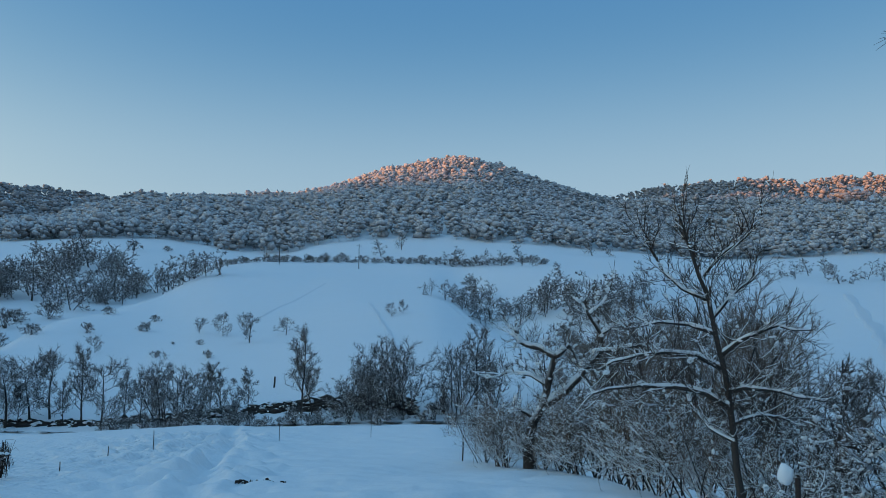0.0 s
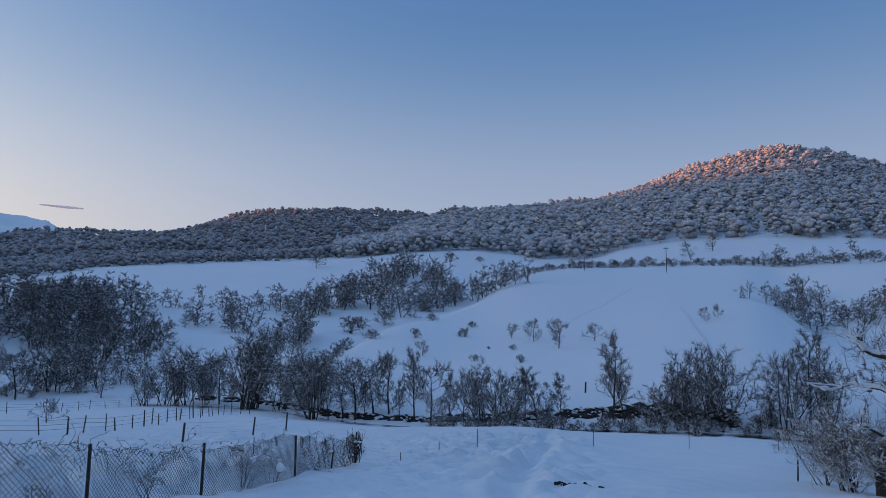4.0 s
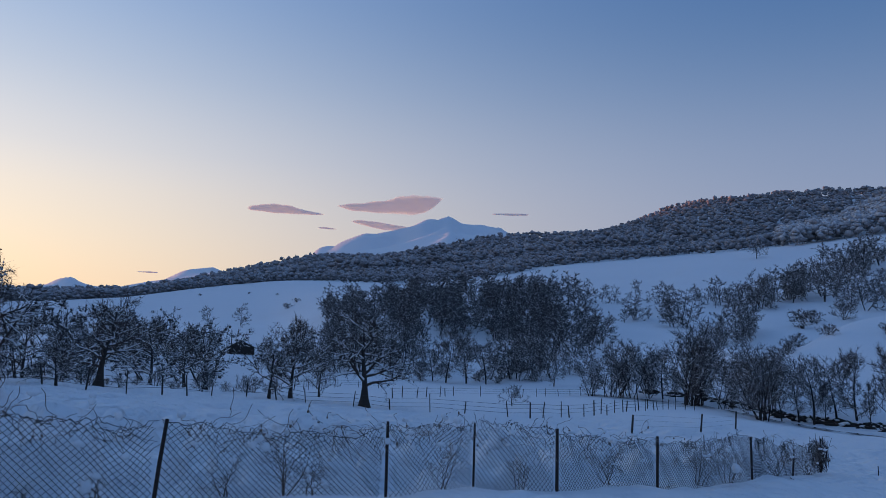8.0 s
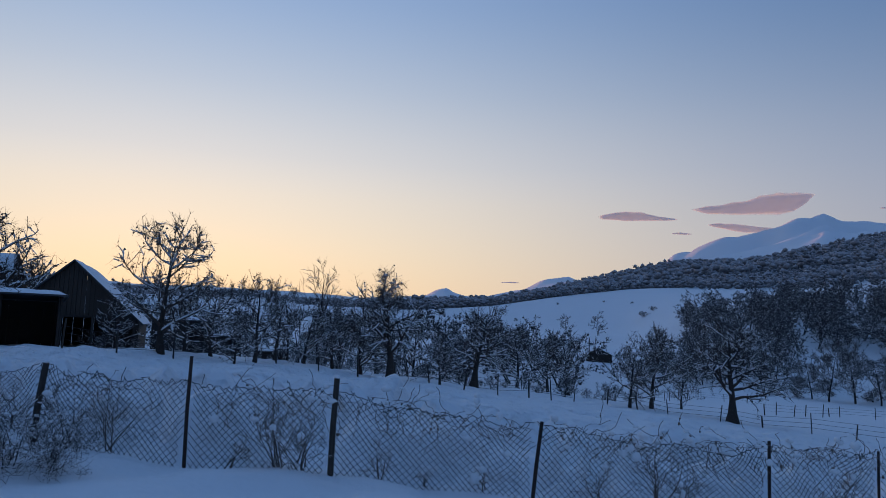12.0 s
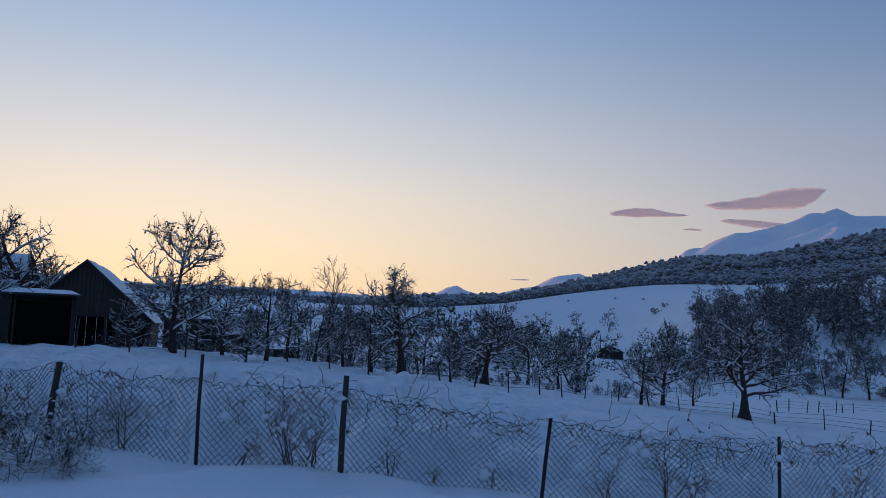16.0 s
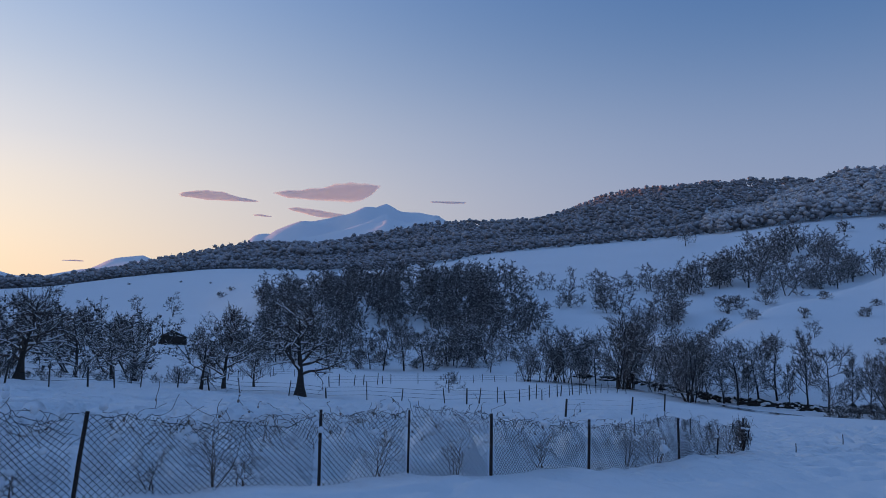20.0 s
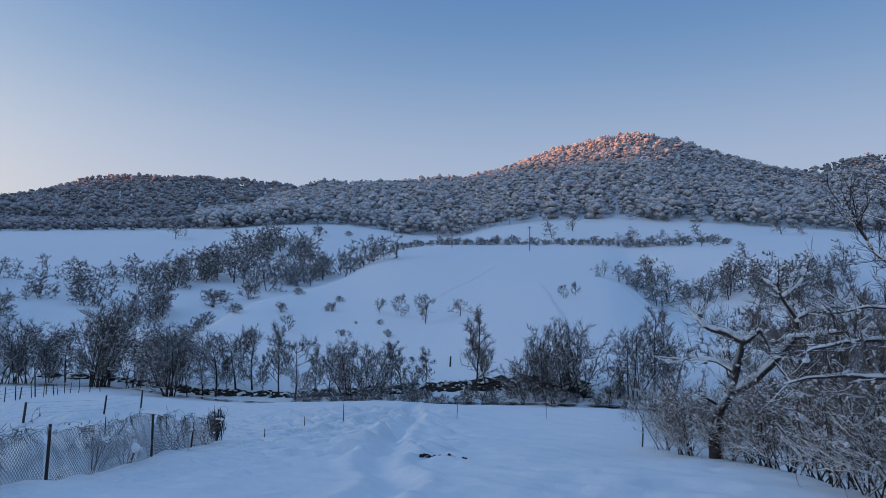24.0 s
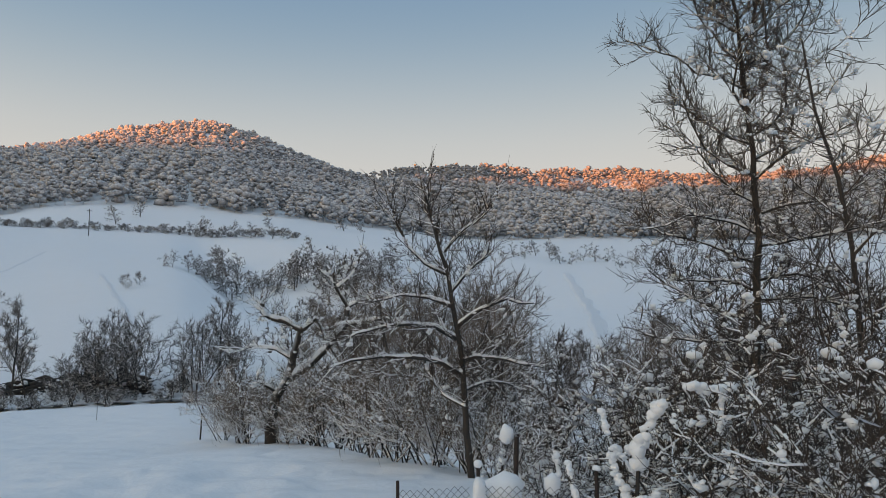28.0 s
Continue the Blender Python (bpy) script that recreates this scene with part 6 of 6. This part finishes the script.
def boards(parent, x0, x1, y, z0, top, mat, width=0.22, name="board"):
    """Upright boards side by side in the wall y; top gives the height at x."""
    rng = np.random.default_rng(int(abs(x0 * 31 + y * 7)) + 3)
    x = x0
    while x < x1 - 0.02:
        w = min(width, x1 - x)
        a, b = x + 0.008, x + w - 0.008
        bm = bmesh.new()
        t = 0.03 + rng.uniform(0, 0.012)
        q = [(a, y, z0), (b, y, z0), (b, y, top(b)), (a, y, top(a))]
        fr = [bm.verts.new((px, py - t, pz)) for px, py, pz in q]
        bk = [bm.verts.new(p) for p in q]
        bm.faces.new(fr)
        bm.faces.new(bk[::-1])
        for i in range(4):
            bm.faces.new((fr[i], bk[i], bk[(i + 1) % 4], fr[(i + 1) % 4]))
        bmesh.ops.recalc_face_normals(bm, faces=bm.faces)
        part(name, bm, mat, parent)
        x += w


def barn(name, label, place, turn, width, depth, eave, ridge, open_low, wall, snow=0.18, roof_mat=SHEET, overhang=0.35):
    """A gabled building; its gable end faces local -y."""
    ob = thing(name, place, label, name.replace("_", " "), "", "", turn)
    w, d = width / 2, depth
    slope = (ridge - eave) / w

    def roofline(x):
        return ridge - abs(x) * slope - 0.03

    boards(ob, -w, w, 0, open_low, roofline, wall)
    boards(ob, -w, w, d, -0.4, roofline, wall, 0.6)
    for x in (-w, w):
        slab(ob, "side_wall", (x, 0, eave - 0.05), (x, d, eave - 0.05), (x, d, -0.4), (x, 0, -0.4), 0.12, wall)
    if open_low > 0:
        for x in (-w + 0.1, -w * 0.33, w * 0.33, w - 0.1):
            post(ob, "corner_post", (x, -0.05, -0.3), (x, -0.05, open_low + 0.1), 0.07, POST_WOOD, "", 6)
        slab(ob, "beam", (-w, -0.08, open_low + 0.12), (w, -0.08, open_low + 0.12), (w, 0.06, open_low + 0.12), (-w, 0.06, open_low + 0.12), 0.14, POST_WOOD)
    o = overhang
    e = eave - o * slope
    for sx in (-1, 1):
        x = sx * (w + o)
        slab(ob, "roof", (0, -o, ridge + 0.05), (x, -o, e + 0.05), (x, d + o, e + 0.05), (0, d + o, ridge + 0.05), 0.07, roof_mat, "sheet roof")
        snow_slab(ob, (0, -o, ridge + 0.06), (x, -o, e + 0.06), (x, d + o, e + 0.06), (0, d + o, ridge + 0.06), snow, sx * 3.0)
    return ob


def shed(name, label, place, turn, width, depth, front, back, wall, snow=0.22):
    """A low flat-roofed shed, open to the front."""
    ob = thing(name, place, label, "shed", "farm sheds", "", turn)
    w = width / 2
    boards(ob, -w, w * 0.1, 0, -0.3, lambda x: front - 0.05, wall, 0.2)
    boards(ob, -w, w, depth, -0.3, lambda x: back - 0.05, wall, 0.5)
    for x in (-w, w):
        slab(ob, "side_wall", (x, 0, front - 0.05), (x, depth, back - 0.05), (x, depth, -0.3), (x, 0, -0.3), 0.08, wall)
    for x in (w * 0.15, w - 0.06):
        post(ob, "front_post", (x, 0.03, -0.2), (x, 0.03, front), 0.055, POST_WOOD, "", 6)
    a, b, c, d = (-w - 0.3, -0.35, front + 0.03), (w + 0.3, -0.35, front + 0.03), (w + 0.3, depth + 0.2, back + 0.03), (-w - 0.3, depth + 0.2, back + 0.03)
    slab(ob, "roof", a, b, c, d, 0.06, SHEET, "flat sheet roof")
    snow_slab(ob, *(tuple(np.array(q) + [0, 0, 0.01]) for q in (a, b, c, d)), snow, 1.7)
    return ob


barn("barn", "dark barn with a brown boarded gable, its roof snowed over", spot(111.3, 44), 111.3 - 8, 6.6, 8, 1.75, 4.75, 1.75, GABLE_BOARD, 0.2)
shed("shed", "low open shed under a thick slab of snow", spot(116.2, 38), 114, 5.6, 3.5, 2.3, 2.1, BOARD)
barn("farmhouse", "farmhouse with a broad steep roof deep in snow", spot(118.6, 52), 118 + 70, 9, 9, 3.0, 6.6, 0, PLASTER, 0.3)
barn("outbuilding", "long outbuilding with a snow-covered roof behind the shed", spot(115.0, 55), 115 + 75, 7, 9, 2.6, 5.6, 0, BOARD, 0.3)
shed("hut", "small dark hut with a snow-covered flat roof", spot(100.8, 62), 100, 2.6, 2.2, 1.7, 1.5, BOARD, 0.2)
shed("hut", "low dark hut with a snow slab on its roof", spot(97.3, 66), 98, 2.8, 2.2, 1.0, 0.9, BOARD, 0.15)
shed("hut", "distant shed roof deep in snow behind the orchard", spot(103.8, 68), 104, 5, 3, 3.0, 2.8, BOARD, 0.3)
barn("cottage", "small dark cottage at the foot of the white hill", spot(72.2, 150), 72, 5, 6, 1.5, 2.7, 0, BOARD, 0.35)
CHIMNEY = thing("stove_pipe", spot(72.9, 149), "thin dark stove pipe beside the cottage", "pipe")
post(CHIMNEY, "pipe", (0, 0, 0), (0, 0, 4.6), 0.09, RUST)

# ---- power poles across the white field ----
for az, r, h in ((6.6, 255, 8.6), (12.7, 258, 6.4), (86.6, 340, 7)):
    POLE = thing("power_pole", spot(az, r), "thin wooden power pole on the white field", "power pole", "power poles")
    post(POLE, "mast", (0, 0, 0), (0, 0, h), 0.13, POST_WOOD, "", 6)
    slab(POLE, "crossarm", (-0.8, -0.07, h - 0.5), (0.8, -0.07, h - 0.5), (0.8, 0.07, h - 0.5), (-0.8, 0.07, h - 0.5), 0.14, POST_WOOD)

# ---- the brook with its dark undercut bank ----
WATER, wn_, wl_, wb_ = material("brook_water")
wb_.inputs["Base Color"].default_value = (0.02, 0.025, 0.03, 1)
wb_.inputs["Roughness"].default_value = 0.12
bump(wn_, wl_, wb_, noise_tex(wn_, wl_, 3.0, 3), 0.3, 0.02)


def build_brook():
    t = np.array(BROOK, float)
    a = np.linspace(-12, 46, 180)
    r = np.interp(a, t[:, 0], t[:, 1])
    v, f = [], []
    for i, (az, rr) in enumerate(zip(a, r)):
        w = 0.45 + 0.35 * math.sin(az * 1.7) + 0.3 * math.sin(az * 4.1)
        p, q = spot(az, rr - w), spot(az, rr + w)
        z = spot(az, rr).z + 0.10
        v += [(p.x, p.y, z), (q.x, q.y, z)]
        if i:
            f.append((2 * i - 2, 2 * i - 1, 2 * i + 1, 2 * i))
    tagged(new("brook", mesh_from("brook", v, np.array(f), WATER)), "narrow dark brook running between snowy banks", "brook", kind="structure")
    rng = np.random.default_rng(77)
    n = 840
    az = np.concatenate([rng.uniform(2, 20, n * 2 // 3), rng.uniform(20, 42, n // 3)])
    foot = np.array(FOOT, float)
    c = np.array([spot(x, (np.interp(x, foot[:, 0], foot[:, 1]) - rng.uniform(0.6, 4.2))) for x in az])
    size = rng.uniform(0.15, 0.6, len(az))
    tagged(new("bank_clods", mesh_from("bank_clods", *lumps(rng, c - [[0, 0, 0.05]], size, 0.6), EARTH)), "dark bare earth clods along the undercut bank", "earth", kind="stuff")
    tagged(new("bank_snow", mesh_from("bank_snow", *lumps(rng, c[::3] + rng.normal(0, 0.5, c[::3].shape) * [1, 1, 0] + [[0, 0, 0.2]], size[::3] * 0.5, 0.5), SNOW_CLUMP, True)), "small caps of snow on the bank", "snow", kind="stuff")


build_brook()
DEBRIS_RNG = np.random.default_rng(5)
at_ = np.array(spot(13.6, 19.8))
tagged(new("bare_patch", mesh_from("bare_patch", *lumps(DEBRIS_RNG, at_ + DEBRIS_RNG.normal(0, 1, (44, 3)) * [0.38, 0.10, 0.012], DEBRIS_RNG.uniform(0.018, 0.05, 44), 0.9), EARTH)), "dark earth and stubble showing through the snow", "earth", kind="stuff")

# ---- evening clouds over the far mountain ----
CLOUD, cn_, cl_, cb_ = material("evening_cloud")
cb_.inputs["Roughness"].default_value = 1.0
cb_.inputs["Specular IOR Level"].default_value = 0.0
cl_.new(mix(cn_, cl_, noise_tex(cn_, cl_, 0.008, 5, coords(cn_, cl_, (1, 1, 2.5))), (0.82, 0.76, 0.68), (0.97, 0.92, 0.84)), cb_.inputs["Base Color"])
thin = cn_.new("ShaderNodeAttribute")
thin.attribute_name = "body"
fray = cn_.new("ShaderNodeMath")
fray.operation = "MULTIPLY_ADD"
cl_.new(noise_tex(cn_, cl_, 0.011, 6, coords(cn_, cl_, (0.55, 0.55, 2.2)), 0.6), fray.inputs[0])
fray.inputs[1].default_value = 1.0
cl_.new(thin.outputs["Fac"], fray.inputs[2])
veil = cn_.new("ShaderNodeMapRange")
veil.interpolation_type = "SMOOTHSTEP"
veil.inputs["From Min"].default_value, veil.inputs["From Max"].default_value = 0.7, 1.3
cl_.new(fray.outputs[0], veil.inputs["Value"])
glow_through, half_lit, faded, clear_air = (cn_.new("ShaderNode" + k) for k in ("BsdfTranslucent", "MixShader", "MixShader", "BsdfTransparent"))
glow_through.inputs["Color"].default_value = (0.9, 0.93, 0.93, 1)
half_lit.inputs["Fac"].default_value = 0.40
cl_.new(cb_.outputs[0], half_lit.inputs[1])
cl_.new(glow_through.outputs[0], half_lit.inputs[2])
cl_.new(veil.outputs["Result"], faded.inputs["Fac"])
cl_.new(clear_air.outputs[0], faded.inputs[1])
cl_.new(half_lit.outputs[0], faded.inputs[2])
cl_.new(faded.outputs[0], cn_["Material Output"].inputs["Surface"])


def cloud(az, el, wide, seed, upper, lower):
    """A flat bank of cloud thinning out to a frayed rim. wide in degrees; upper and lower: its outline as (along, height) from end to end, in degrees."""
    r = 4300.0
    k = r * math.pi / 180
    nu, nv = 70, 15
    u = np.linspace(-1, 1, nu)[:, None]
    t = np.linspace(0, 1, nv)[None]
    ragged = np.array([0.10 * noise.noise(Vector((q * 5, seed, 0))) + 0.02 * noise.noise(Vector((q * 14, seed, 3))) for q in u[:, 0]])[:, None]
    thick = np.interp(u, *zip(*upper)) - np.interp(u, *zip(*lower))
    lo = np.interp(u, *zip(*lower)) - 0.5 * ragged * thick
    hi = np.interp(u, *zip(*upper)) + ragged * thick
    z = lo + (hi - lo) * t
    dens = (4 * t * (1 - t)) ** 0.6 * np.clip((1 - np.abs(u)) * 5, 0, 1) ** 0.7
    swell = dens * 0.025 * wide * (1 + 0.4 * np.sin(u * 7 + seed) * np.sin(t * 5 + seed))
    x = u * wide / 2 + 0 * t
    front, back = np.stack([x, -swell, z], 2), np.stack([x, 0.3 * swell, z], 2)
    v = np.concatenate([front.reshape(-1, 3), back.reshape(-1, 3)]) * k
    i, j = np.meshgrid(np.arange(nu - 1), np.arange(nv - 1), indexing="ij")
    q = np.stack([i * nv + j, (i + 1) * nv + j, (i + 1) * nv + j + 1, i * nv + j + 1], 2).reshape(-1, 4)
    me = mesh_from("cloud", v, np.concatenate([q, q[:, ::-1] + nu * nv]), CLOUD, True)
    body = np.concatenate([dens.ravel(), dens.ravel()]).astype(np.float32)
    me.attributes.new("body", "FLOAT", "POINT").data.foreach_set("value", body[:len(me.vertices)])
    ob = new("cloud", me)
    ob.matrix_world = Matrix.Translation(toward(az, el) * r) @ pose(0, 0, 0, 0, 0, az)
    tagged(ob, "small flat evening cloud flushed pink by low sun", "cloud", "evening clouds", "structure")


cloud(61.2, 9.6, 8.6, 3, ((-1, 0.1), (-0.6, 0.35), (-0.1, 0.62), (0.15, 1.05), (0.4, 1.2), (0.65, 1.12), (1, 0.95)), ((-1, 0.0), (-0.7, -0.35), (0.0, -0.5), (0.35, -0.6), (0.6, -0.42), (0.8, 0.2), (0.9, 0.62), (1, 0.9)))
cloud(69.3, 9.05, 6.0, 5, ((-1, 0.2), (-0.5, 0.5), (0.0, 0.5), (0.5, 0.12), (1, -0.12)), ((-1, -0.1), (-0.3, -0.28), (0.4, -0.26), (1, -0.2)))
cloud(61.6, 8.2, 5.6, 6, ((-1, 0.35), (-0.6, 0.42), (0.0, 0.25), (0.6, -0.02), (1, -0.3)), ((-1, 0.25), (-0.5, -0.1), (0.0, -0.38), (1, -0.4)))
cloud(66.1, 7.84, 1.5, 7, ((-1, 0.05), (-0.2, 0.12), (1, -0.02)), ((-1, -0.02), (0.2, -0.09), (1, -0.06)))
cloud(51.7, 9.28, 3.0, 8, ((-1, 0.08), (0.3, 0.1), (1, 0.05)), ((-1, -0.02), (0.2, -0.12), (1, -0.08)))
cloud(79.0, 3.9, 1.5, 10, ((-1, 0.02), (0.2, 0.08), (1, 0.03)), ((-1, -0.02), (0.2, -0.05), (1, -0.03)))
